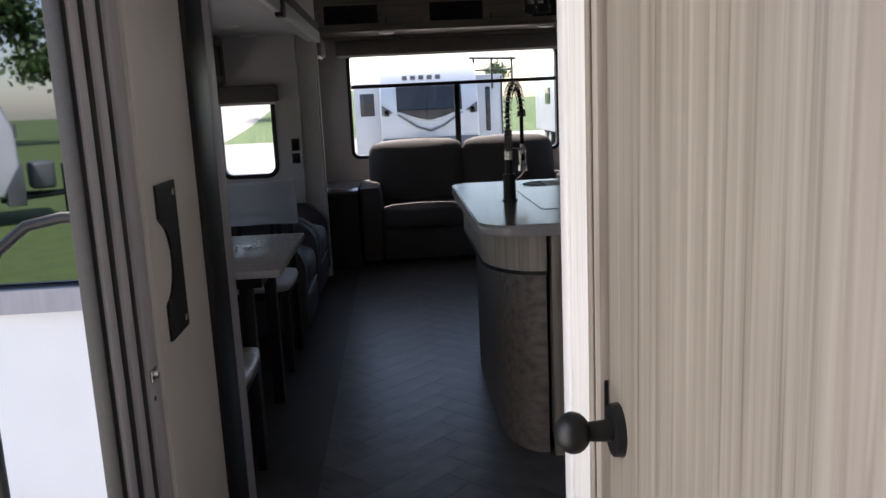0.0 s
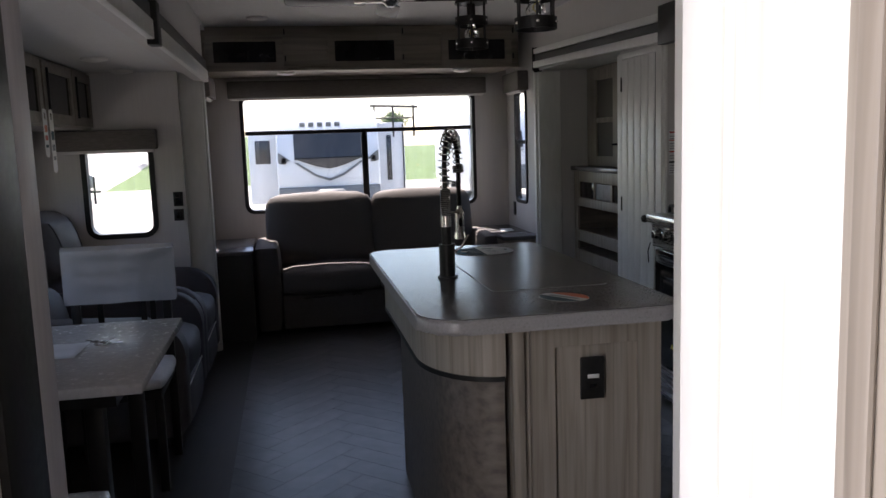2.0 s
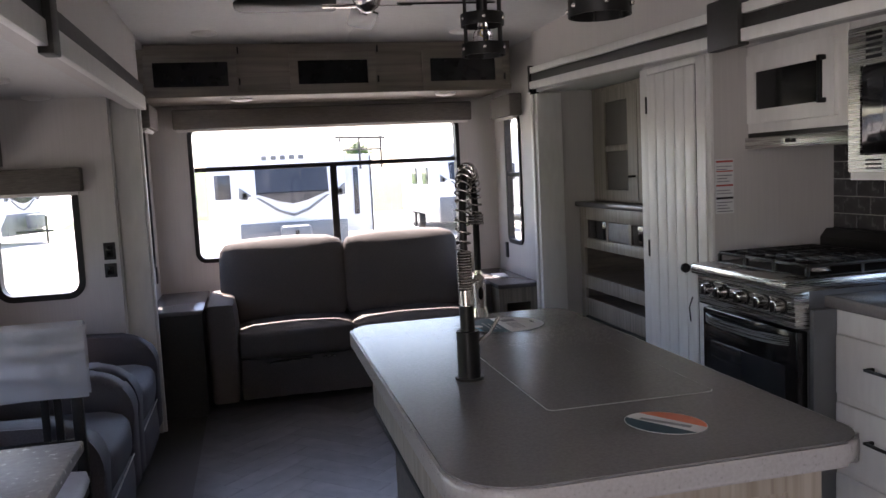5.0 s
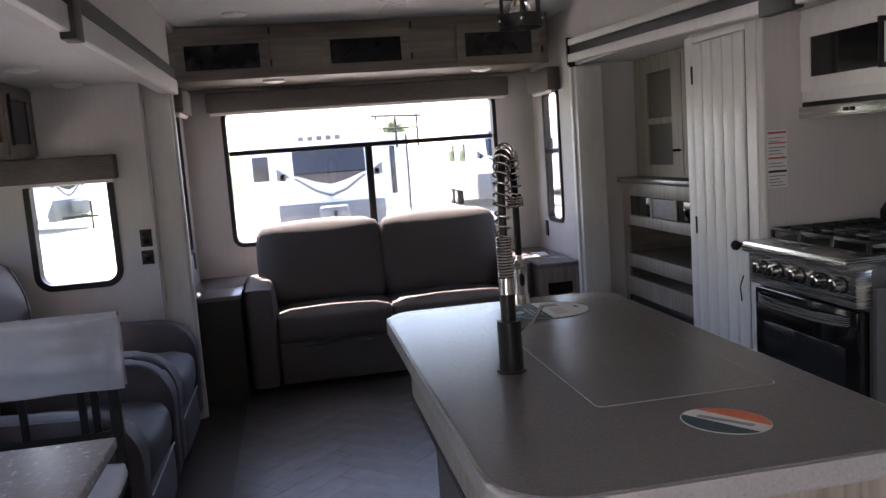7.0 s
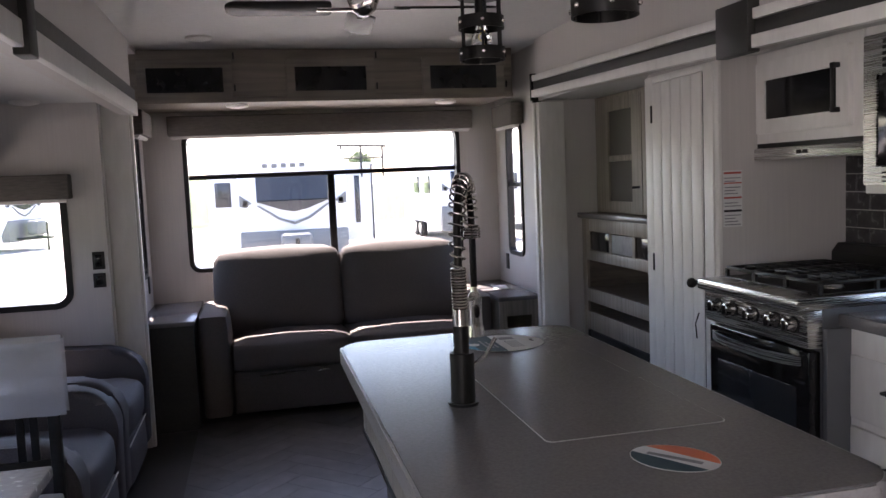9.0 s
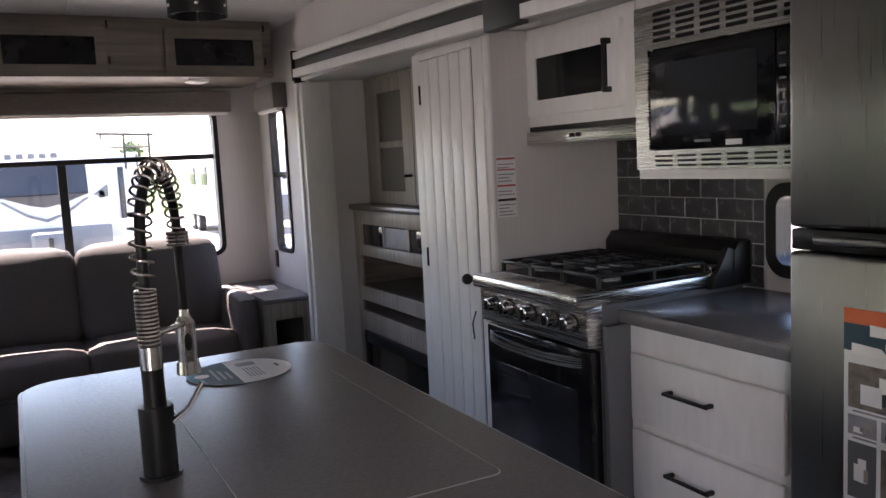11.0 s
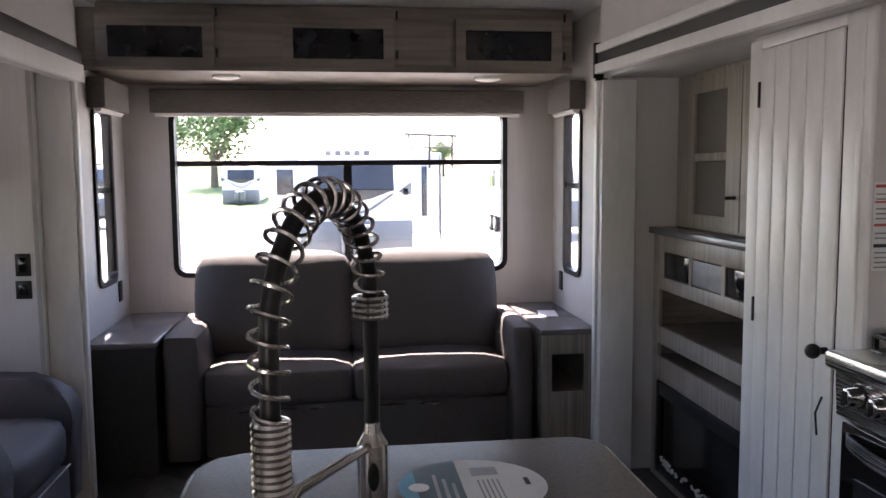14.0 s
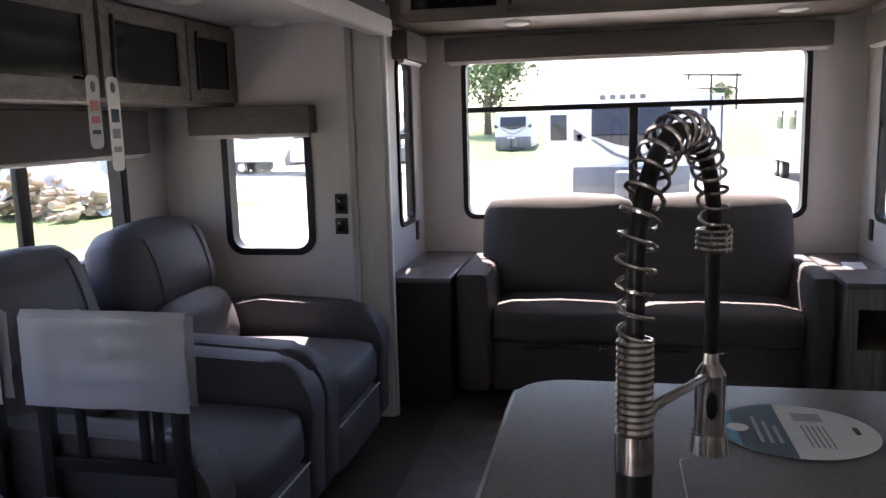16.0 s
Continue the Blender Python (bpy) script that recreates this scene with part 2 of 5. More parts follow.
def ringed(bm, outer, inner, lo, hi, axis):
    """A frame between two outlines with the same number of points."""
    put = {"z": lambda p, h: (p[0], p[1], h), "x": lambda p, h: (h, p[0], p[1]), "y": lambda p, h: (p[0], h, p[1])}[axis]
    v = [[bm.verts.new(put(p, h)) for p in o] for o, h in ((outer, lo), (outer, hi), (inner, hi), (inner, lo))]
    n = len(outer)
    for k in range(4):
        for i in range(n):
            bm.faces.new((v[k][i], v[k][(i + 1) % n], v[(k + 1) % 4][(i + 1) % n], v[(k + 1) % 4][i]))
    return bm


def thing(name, x, y, z, label, category, group="", kind=""):
    e = new(name)
    e.location = (x, y, z)
    e.empty_display_size = 0.1
    return tagged(e, label, category, group, kind)


def place_of(ob):
    p = Vector(ob.location)
    while ob.parent:
        ob = ob.parent
        p = p + ob.location
    return p


def part(name, bm, material, parent=None, label="", smooth=True):
    """One mesh, drawn in world places and hung under its thing."""
    bmesh.ops.recalc_face_normals(bm, faces=bm.faces)
    at = place_of(parent) if parent else Vector((0, 0, 0))
    bm.transform(Matrix.Translation(-at))
    me = bpy.data.meshes.new(name)
    bm.to_mesh(me)
    bm.free()
    me.materials.append(material)
    if smooth:
        for p in me.polygons:
            p.use_smooth = True
        me.set_sharp_from_angle(angle=radians(35))
    ob = new(name, me)
    if parent:
        ob.parent = parent
    return tagged(ob, label) if label else ob


def solid(name, material, label, category, *boxes, bevel=0.0, kind="structure", parent=None):
    bm = bmesh.new()
    for b in boxes:
        box(bm, *b, bevel=bevel)
    ob = part(name, bm, material, parent)
    return tagged(ob, label, category, "", kind) if not parent else ob


def pierced(u, v, holes):
    """Rectangles that fill u x v but for the holes (u0, u1, v0, v1)."""
    us = sorted({*u, *(h[0] for h in holes), *(h[1] for h in holes)})
    out = []
    for a, b in zip(us, us[1:]):
        vs = sorted((h[2], h[3]) for h in holes if h[0] <= a and h[1] >= b)
        lo = v[0]
        for p, q in vs:
            if p > lo:
                out.append((a, b, lo, p))
            lo = q
        if lo < v[1]:
            out.append((a, b, lo, v[1]))
    return out


B = bmesh.new
CEILING = 2.215
LX, RX, REAR = 0.03, 2.47, 11.47

# ---- setting: floor, walls, ceiling ----
floor = solid("floor", FLOOR_EDGE, "brown-grey vinyl floor around the patterned middle", "floor", (-1.0, 3.2, 6.45, 11.55, -0.12, 0.0), (0.11, 1.56, 3.4, 6.45, -0.12, 0.0), (1.56, 3.2, 6.17, 6.45, -0.12, 0.0))
solid("ceiling", CEIL, "white vinyl ceiling with flush lights", "ceiling", (-0.1, 2.6, 3.4, 11.6, CEILING, CEILING + 0.08), (0.0, 0.12, 3.4, 11.6, CEILING - 0.03, CEILING - 0.001), (1.30, 1.306, 3.5, 10.7, CEILING - 0.004, CEILING + 0.001))
WIN = (0.30, 2.17, 0.86, 1.765)
solid("wall_rear", WALL, "off-white panelled rear wall with wide window", "wall", *[(a, b, REAR, REAR + 0.06, c, d) for a, b, c, d in pierced((-0.05, 2.54), (0, CEILING), [WIN])])
SIDE = (10.91, 11.19, 0.88, 1.735)
solid("wall_left_rear", WALL, "off-white side wall beside the sofa", "wall", *[(LX - 0.022, LX, a, b, c, d) for a, b, c, d in pierced((10.44, REAR), (0, CEILING), [SIDE])])
solid("wall_right_rear", WALL, "off-white side wall beside the sofa", "wall", *[(RX, RX + 0.022, a, b, c, d) for a, b, c, d in pierced((10.456, REAR), (0, CEILING), [SIDE])])
# left slide room
SLX, SLN, SLF, SLT = -0.95, 6.50, 10.26, 1.87
BACKWIN = (7.0, 9.90, 0.86, 1.40)
solid("wall_left_slide_back", WALL, "off-white slide-out wall with long window", "wall", *[(SLX - 0.05, SLX, a, b, c, d) for a, b, c, d in pierced((SLN, SLF), (0, SLT + 0.05), [BACKWIN])])
ENDWIN = (-0.625, -0.235, 0.845, 1.42)
solid("wall_left_slide_end", WALL, "off-white slide-out end wall with small window", "wall", *[(a, b, SLF, SLF + 0.05, c, d) for a, b, c, d in pierced((SLX - 0.05, LX - 0.06), (0, SLT + 0.05), [ENDWIN])])
solid("wall_left_slide_front", OUTER, "white outer skin of the slide-out end", "wall", *[(a, b, SLN - 0.05, SLN, c, d) for a, b, c, d in pierced((SLX - 0.05, 0.10), (0.02, 1.98), [(-0.86, -0.16, 0.86, 1.72)])])
solid("ceiling_left_slide", CEIL, "white slide-out ceiling", "ceiling", (SLX - 0.05, 0.06, SLN, 10.42, SLT, SLT + 0.05))
solid("wall_left_fascia", WALL, "off-white fascia above the slide-out", "wall", (0.06, 0.12, 6.5, 10.42, SLT - 0.055, CEILING))
solid("trim_left_lower", WHITE, "white lower fascia board", "trim", (0.12, 0.15, 6.5, 10.42, SLT - 0.06, SLT + 0.015), bevel=0.004)
solid("trim_left_strip", INK, "black strip along the slide-out fascia", "trim", (0.12, 0.142, 6.5, 10.42, SLT + 0.017, SLT + 0.08), bevel=0.002)
solid("trim_left_block", INK, "black bracket on the fascia strip", "trim", (0.12, 0.165, 8.20, 8.29, SLT - 0.08, SLT + 0.09), bevel=0.004)
solid("trim_left_column", WHITE, "white column at the slide-out edge", "trim", (-0.06, -0.031, SLF + 0.051, 10.37, 0, SLT), (-0.06, 0.105, 10.37, 10.42, 0, SLT), (0.105, 0.122, 10.385, 10.42, 0, SLT), bevel=0.004)
solid("trim_left_seal", BLACK, "black seal strip beside the column", "trim", (0.03, 0.10, 10.42, 10.44, 0, SLT + 0.16))
# right slide room
SRX, SRN, SRF, SRT = 3.14, 6.3, 10.40, 1.85
KWIN = (7.30, 7.93, 0.995, 1.23)
solid("wall_right_slide_back", WALL, "off-white kitchen wall with small window", "wall", *[(SRX, SRX + 0.05, a, b, c, d) for a, b, c, d in pierced((SRN, SRF + 0.05), (0, SRT + 0.05), [KWIN])])
solid("wall_right_slide_end", WALL, "off-white slide-out end wall", "wall", (2.46, SRX, SRF, SRF + 0.05, 0, SRT + 0.05))
solid("wall_right_slide_front", WALL, "off-white slide-out end wall by the fridge", "wall", (2.46, SRX, SRN - 0.05, SRN, 0, SRT + 0.05))
solid("ceiling_right_slide", CEIL, "white kitchen slide-out ceiling", "ceiling", (2.44, SRX + 0.05, SRN, SRF + 0.05, SRT, SRT + 0.05))
tagged(part("wall_right_fascia", prism(B(), [(6.2, SRT - 0.107), (10.456, SRT + 0.02), (10.456, CEILING), (6.2, CEILING)], 2.42, 2.48, "x"), WALL), "off-white fascia above the kitchen", "wall", "", "structure")
def along_fascia(name, material, x0, x1, lo, hi, label):
    """A board along the kitchen fascia, which drops slightly towards the entrance."""
    pts = [(6.2, SRT + lo - 0.127), (10.44, SRT + lo), (10.44, SRT + hi), (6.2, SRT + hi - 0.127)]
    tagged(part(name, prism(B(), pts, x0, x1, "x", 0.003), material), label, "trim", "", "structure")


along_fascia("trim_right_lower", WHITE, 2.385, 2.419, 0.018, 0.062, "white lower fascia board")
along_fascia("trim_right_upper", WHITE, 2.39, 2.419, 0.114, 0.15, "white upper fascia board")
along_fascia("trim_right_strip", INK, 2.40, 2.4185, 0.064, 0.112, "black strip along the kitchen fascia")
solid("trim_right_block", INK, "black bracket on the fascia strip", "trim", (2.372, 2.419, 8.235, 8.43, SRT - 0.06, SRT + 0.118), bevel=0.004)
solid("trim_right_end", BLACK, "black end cap of the fascia strip", "trim", (2.385, 2.43, 10.44, 10.46, SRT + 0.0, SRT + 0.16))
solid("trim_right_column", WHITE, "white column at the kitchen slide-out edge", "trim", (2.40, 2.56, 10.36, 10.44, 0, SRT - 0.015), (2.385, 2.40, 10.40, 10.44, 0, SRT - 0.015), bevel=0.004)
solid("trim_right_seal", BLACK, "black seal strip beside the column", "trim", (2.395, 2.45, 10.442, 10.456, 0, SRT))
# entrance passage
HX = 0.95
solid("wall_entry_left", WALL, "pinkish-white wall panel beside the entrance", "wall", (0.11, 0.17, 5.68, 6.11, 0, CEILING), (0.11, 0.17, 3.4, 4.30, 0, CEILING), (0.11, 0.17, 4.30, 5.68, 2.03, CEILING))
solid("trim_entry_dark", BLACK, "black slide-out seal beside the entrance panel", "trim", (0.10, 0.185, 6.11, 6.30, 0, CEILING), bevel=0.006)
solid("trim_entry_alloy", ALU, "pale metal edge of the slide-out", "trim", (0.10, 0.185, 6.30, 6.40, 0, CEILING), bevel=0.006)
solid("wall_passage", WALL_WHITE, "pale streaked passage wall panel", "wall", (HX, HX + 0.05, 5.215, 5.40, 0, CEILING), (HX, HX + 0.05, 3.4, 4.48, 0, CEILING), (HX, HX + 0.05, 4.48, 5.215, 1.95, CEILING), (HX + 0.05, 1.36, 5.35, 5.40, 0, CEILING))
solid("trim_passage_corner", WHITE, "white corner moulding of the passage wall", "trim", (HX - 0.006, HX + 0.002, 5.35, 5.404, 0, CEILING), bevel=0.002)
solid("wall_bath", WALL_WHITE, "pale wall beside the wood door", "wall", (1.36, 1.41, 5.40, 5.51, 0, CEILING), (1.36, 1.41, 5.51, 6.10, 1.95, CEILING), (1.36, 1.41, 6.14, 6.22, 0, CEILING), (1.41, 2.48, 6.17, 6.22, 0, CEILING))
solid("trim_bath_casing", WHITE, "white door casing", "trim", (1.348, 1.36, 6.14, 6.22, 0, CEILING), (1.352, 1.358, 6.216, 6.225, 0, CEILING), bevel=0.003)
solid("trim_bath_jamb", WOOD, "wood-grain door jamb", "trim", (1.352, 1.40, 6.085, 6.14, 0, 1.95), (1.345, 1.352, 6.105, 6.12, 0, 1.95), bevel=0.003)
solid("trim_passage_jamb", WOOD, "wood-grain door jamb", "trim", (HX - 0.004, HX + 0.04, 5.155, 5.215, 0, 1.95), (HX - 0.01, HX - 0.004, 5.18, 5.20, 0, 1.95), (HX - 0.004, HX + 0.04, 4.48, 4.54, 0, 1.95), bevel=0.003)
solid("wall_passage_end", WALL, "off-white wall closing the passage", "wall", (0.0, 1.1, 3.4, 3.45, 0, CEILING))
solid("wall_bath_back", WALL, "off-white hidden wall", "wall", (1.5, 1.55, 3.4, 6.17, 0, CEILING), (1.0, 1.5, 3.4, 3.45, 0, CEILING))


def knob_door(name, x, y0, y1, z1, knob_z, label):
    d = thing(name, x, y0, 0, label, "door", kind="structure")
    part("leaf", box(B(), x + 0.004, x + 0.038, y0, y1, 0.01, z1, 0.003), WOOD_DOOR, d)
    k = part("door_knob", ball(B(), (x - 0.062, y1 - 0.055, knob_z), 0.029, 0.85, 1, 1, 28), BLACK, d, "round black door knob")
    part("rose", cyl(B(), (x - 0.008, y1 - 0.055, knob_z), (x + 0.006, y1 - 0.055, knob_z), 0.036, 0.038, 32), BLACK, k)
    part("neck", cyl(B(), (x - 0.05, y1 - 0.055, knob_z), (x - 0.006, y1 - 0.055, knob_z), 0.013, 0.016), BLACK, k)
    part("strike_plate", box(B(), x - 0.002, x + 0.004, y1 + 0.004, y1 + 0.012, knob_z - 0.03, knob_z + 0.05, 0.001), BLACK, d)
    return d


knob_door("door_1", HX + 0.004, 4.54, 5.15, 1.94, 0.905, "grey-brown wood-grain door with round black knob, closed")
knob_door("door_2", 1.362, 5.52, 6.08, 1.94, 0.94, "grey-brown wood-grain door with round black knob, closed")


# ---- windows ----
def window(name, axis, u0, u1, v0, v1, wall0, wall1, label, bars=(), r=0.05, lip=0.022, pane_mat=None):
    """A black-framed pane in a wall. axis: the wall's normal; u is the other level axis, v is z. bars: (u0, u1, v0, v1)."""
    at = (u0, wall0, v0) if axis == "y" else (wall0, u0, v0)
    w = thing(name, *at, label, "window", kind="structure")
    inner, outer = rounded(u0 + 0.006, u1 - 0.006, v0 + 0.006, v1 - 0.006, r), rounded(u0 - lip, u1 + lip, v0 - lip, v1 + lip, r + lip)
    part("window_frame", ringed(B(), outer, inner, wall0 - 0.012, wall0 - 0.001, axis), BLACK, w)
    part("window_reveal", ringed(B(), rounded(u0 - 0.002, u1 + 0.002, v0 - 0.002, v1 + 0.002, r), inner, wall0 - 0.001, wall1, axis), BLACK, w)
    # corner fillers inside the square hole
    mid = (wall0 + wall1) / 2
    part("window_back_frame", ringed(B(), outer, inner, wall1 + 0.001, wall1 + 0.01, axis), BLACK, w)
    pane = part("pane", prism(B(), inner, mid - 0.002, mid + 0.002, axis), pane_mat or GLASS, w)
    pane.visible_shadow = False
    for a, b, c, d in bars:
        bm = box(B(), a, b, mid - 0.014, mid + 0.012, c, d, 0.003) if axis == "y" else box(B(), mid - 0.014, mid + 0.012, a, b, c, d, 0.003)
        part("window_bar", bm, BLACK, w)
    return w


window("window_1", "y", *WIN, REAR, REAR + 0.06, "wide black-framed rear window with horizontal bar and centre post",
       bars=[(0.31, 2.16, 1.465, 1.497), (1.235, 1.285, 0.87, 1.465)])
wl = window("window_2", "x", *SIDE, LX - 0.022, LX, "narrow black-framed side window by the sofa", bars=[(10.92, 11.18, 1.33, 1.36)], r=0.04)
wr = window("window_3", "x", *SIDE, RX, RX + 0.022, "narrow black-framed side window by the sofa", bars=[(10.92, 11.18, 1.33, 1.36)], r=0.04)
part("window_frame", ringed(B(), rounded(10.888, 11.212, 0.858, 1.757, 0.06), rounded(10.916, 11.184, 0.886, 1.729, 0.04), LX + 0.001, LX + 0.014, "x"), BLACK, wl)
window("window_4", "y", *ENDWIN, SLF, SLF + 0.05, "small black-framed rounded window", r=0.06, lip=0.026)
wb = window("window_5", "x", *BACKWIN, SLX - 0.05, SLX, "long black-framed slide-out window", bars=[(9.28, 9.34, 0.87, 1.39), (8.2, 8.24, 0.87, 1.39)])
part("window_frame", ringed(B(), rounded(6.978, 9.922, 0.838, 1.422, 0.07), rounded(7.006, 9.894, 0.866, 1.394, 0.05), SLX + 0.001, SLX + 0.012, "x"), BLACK, wb)
window("window_6", "x", *KWIN, SRX, SRX + 0.05, "small black-framed kitchen window over the counter", r=0.04, lip=0.035)
wf = window("window_7", "y", -0.86, -0.16, 0.86, 1.72, SLN - 0.05, SLN, "outer slide-out window with grey rounded frame, mirroring the yard", r=0.09, lip=0.002, pane_mat=MIRROR_TINT)
part("window_frame", ringed(B(), rounded(-0.92, -0.10, 0.80, 1.78, 0.13), rounded(-0.85, -0.17, 0.87, 1.71, 0.09), SLN - 0.085, SLN - 0.063, "y"), ALU, wf, "grey outer window frame")


def valance(x0, x1, y0, y1, z0, z1, label):
    v = thing("window_valance", (x0 + x1) / 2, (y0 + y1) / 2, z0, label, "valance")
    part("box", box(B(), x0, x1, y0, y1, z0, z1, 0.008), VALANCE, v)
    part("shade_roll", cyl(B(), ((x0 + 0.02, (y0 + y1) / 2, z0 + 0.002) if x1 - x0 > y1 - y0 else ((x0 + x1) / 2, y0 + 0.02, z0 + 0.002)),
                           ((x1 - 0.02, (y0 + y1) / 2, z0 + 0.002) if x1 - x0 > y1 - y0 else ((x0 + x1) / 2, y1 - 0.02, z0 + 0.002)), 0.02), WALL, v, "rolled pale shade")
    return v


valance(0.20, 2.27, 11.37, REAR - 0.002, 1.755, 1.885, "long taupe fabric window valance above the sofa")
valance(LX + 0.002, LX + 0.09, 10.83, 11.27, 1.74, 1.885, "taupe fabric valance over the narrow window")
valance(RX - 0.09, RX - 0.002, 10.83, 11.27, 1.74, 1.885, "taupe fabric valance over the narrow window")
valance(-0.765, -0.175, SLF - 0.10, SLF - 0.002, 1.385, 1.51, "taupe fabric valance over the small window")
valance(SLX + 0.002, SLX + 0.09, 7.1, 10.0, 1.315, 1.50, "long taupe fabric valance under the wall cabinets")


# ---- rear cabinets ----
def panel_door(bm_frame, axis, at, out, u0, u1, v0, v1, rail=0.05):
    """A frame of four rails standing out from a face; returns the opening."""
    ringed(bm_frame, rounded(u0, u1, v0, v1, 0.003, 2), rounded(u0 + rail, u1 - rail, v0 + rail, v1 - rail, 0.003, 2), *sorted((at, at + out)), axis)
    return u0 + rail, u1 - rail, v0 + rail, v1 - rail


rc = thing("wall_cabinet", 1.2, 11.1, 1.905, "grey-brown wooden overhead cabinet with three dark-glass doors", "cabinet")
part("body", box(B(), LX + 0.004, 2.365, 10.73, REAR - 0.004, 1.915, CEILING - 0.004, 0.004), WOOD_X, rc)
part("light_rail", box(B(), LX + 0.004, 2.365, 10.715, 10.75, 1.90, 1.935, 0.008), WOOD_X, rc)
for c in (0.381, 1.221, 2.044):
    bm = B()
    o = panel_door(bm, "y", 10.73, -0.018, c - 0.263, c + 0.263, 1.912, 2.155, 0.05)
    d = part("door", bm, WOOD_X, rc)
    part("glass", box(B(), o[0], o[1], 10.722, 10.728, o[2], o[3]), BLACK_GLOSS, d, "dark glass panel")
    for z in (1.985, 2.17):
        part("hinge", box(B(), c + 0.272, c + 0.282, 10.712, 10.728, z - 0.02, z + 0.02, 0.002), BLACK, d)


def puck(x, y, z):
    p = thing("ceiling_light", x, y, z, "small round flush light with white lens, off", "ceiling light", "flush lights")
    part("rim", cyl(B(), (x, y, z - 0.012), (x, y, z), 0.066, 0.07, 32), WHITE, p)
    part("lens", ball(B(), (x, y, z - 0.01), 0.055, 1, 1, 0.22, 24), LENS, p)


for x, y, z in ((0.66, 11.0, 1.913), (1.99, 11.0, 1.913), (0.49, 10.36, CEILING), (1.95, 10.38, CEILING), (-0.34, 9.43, SLT), (-0.34, 10.15, SLT), (2.6, 8.55, SRT), (2.62, 7.7, SRT), (0.75, 7.4, CEILING)):
    puck(x, y, z)


# ---- sofa ----
def soft(x0, x1, y0, y1, z0, z1, r=0.05, seg=4, puff=0.0, turn=None):
    """A cushion: a well rounded block, slightly swollen."""
    bm = B()
    box(bm, x0, x1, y0, y1, z0, z1)
    bmesh.ops.subdivide_edges(bm, edges=bm.edges[:], cuts=7, use_grid_fill=True)
    c = Vector(((x0 + x1) / 2, (y0 + y1) / 2, (z0 + z1) / 2))
    h = Vector(((x1 - x0) / 2, (y1 - y0) / 2, (z1 - z0) / 2))
    for v in bm.verts:
        p = v.co - c
        q = Vector([max(-(h[i] - r), min(h[i] - r, p[i])) for i in range(3)])
        d = p - q
        if d.length > 0:
            d = d.normalized() * r
        u = Vector((p.x / h.x, p.y / h.y, p.z / h.z))
        swell = Vector([puff * u[i] * (1 - u[(i + 1) % 3] ** 2) * (1 - u[(i + 2) % 3] ** 2) for i in range(3)])
        wob = 0.004 * noise.noise(v.co * 6)
        v.co = c + q + d + swell + Vector((wob, wob, wob))
    if turn is not None:
        bm.transform(turn)
    return bm


sofa = thing("sofa", 1.235, 11.0, 0, "taupe upholstered two-seat sleeper sofa under the rear window", "sofa")
part("base", box(B(), 0.54, 2.045, 10.75, 11.40, 0.03, 0.29, 0.015), SOFA, sofa)
part("seat_cushion", soft(0.537, 1.259, 10.70, 11.25, 0.285, 0.475, 0.045, puff=0.02), SOFA, sofa)
part("seat_cushion", soft(1.265, 2.048, 10.70, 11.25, 0.285, 0.475, 0.045, puff=0.02), SOFA, sofa)
tilt = Matrix.Translation((0, 11.15, 0.45)) @ Matrix.Rotation(radians(-10), 4, "X") @ Matrix.Translation((0, -11.15, -0.45))
part("back_cushion", soft(0.455, 1.258, 11.04, 11.24, 0.44, 0.995, 0.075, puff=0.022, turn=tilt), SOFA, sofa)
part("back_cushion", soft(1.264, 2.05, 11.04, 11.24, 0.44, 0.995, 0.075, puff=0.022, turn=tilt), SOFA, sofa)
part("back_frame", box(B(), 0.54, 2.045, 11.28, 11.44, 0.03, 0.84, 0.03), SOFA, sofa)
part("armrest", soft(0.355, 0.537, 10.68, 11.38, 0.03, 0.66, 0.04, puff=0.008), SOFA, sofa)
part("armrest", soft(2.048, 2.175, 10.68, 11.38, 0.03, 0.66, 0.04, puff=0.008), SOFA, sofa)
for a, b in ((0.70, 0.98), (1.05, 1.12), (1.35, 1.52), (1.6, 1.7)):
    pts = [(a + (b - a) * k / 14, 10.747 - 0.004 * (k % 2), 0.262 + 0.012 * noise.noise((k * 0.7, a * 9, 0))) for k in range(15)]
    part("plastic_wrap", tube(B(), pts, 0.006, 6), CHROME, sofa, "torn clear plastic wrap")


def end_table(x0, x1, y0, y1, solidside, label):
    t = thing("end_table", (x0 + x1) / 2, (y0 + y1) / 2, 0, label, "end table")
    part("top", box(B(), x0 - 0.01, x1 + 0.01, y0 - 0.015, y1, 0.618, 0.648, 0.008), STONE, t)
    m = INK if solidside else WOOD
    bm = box(B(), x0, x1, y0, y0 + 0.02, 0.0, 0.617) if solidside else ringed(B(), rounded(x0, x1, 0.0, 0.617, 0.003, 2), rounded(x0 + 0.05, x1 - 0.05, 0.33, 0.52, 0.003, 2), y0, y0 + 0.02, "y")
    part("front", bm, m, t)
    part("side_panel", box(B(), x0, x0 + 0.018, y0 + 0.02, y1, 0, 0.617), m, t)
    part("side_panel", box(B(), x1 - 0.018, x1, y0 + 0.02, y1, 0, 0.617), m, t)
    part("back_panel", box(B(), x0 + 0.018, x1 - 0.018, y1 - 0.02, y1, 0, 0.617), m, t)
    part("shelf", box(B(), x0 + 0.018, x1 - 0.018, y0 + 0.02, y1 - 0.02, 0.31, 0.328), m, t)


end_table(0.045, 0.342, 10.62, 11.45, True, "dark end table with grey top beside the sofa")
end_table(2.192, 2.455, 10.62, 11.45, False, "grey-brown end table with open niche beside the sofa")


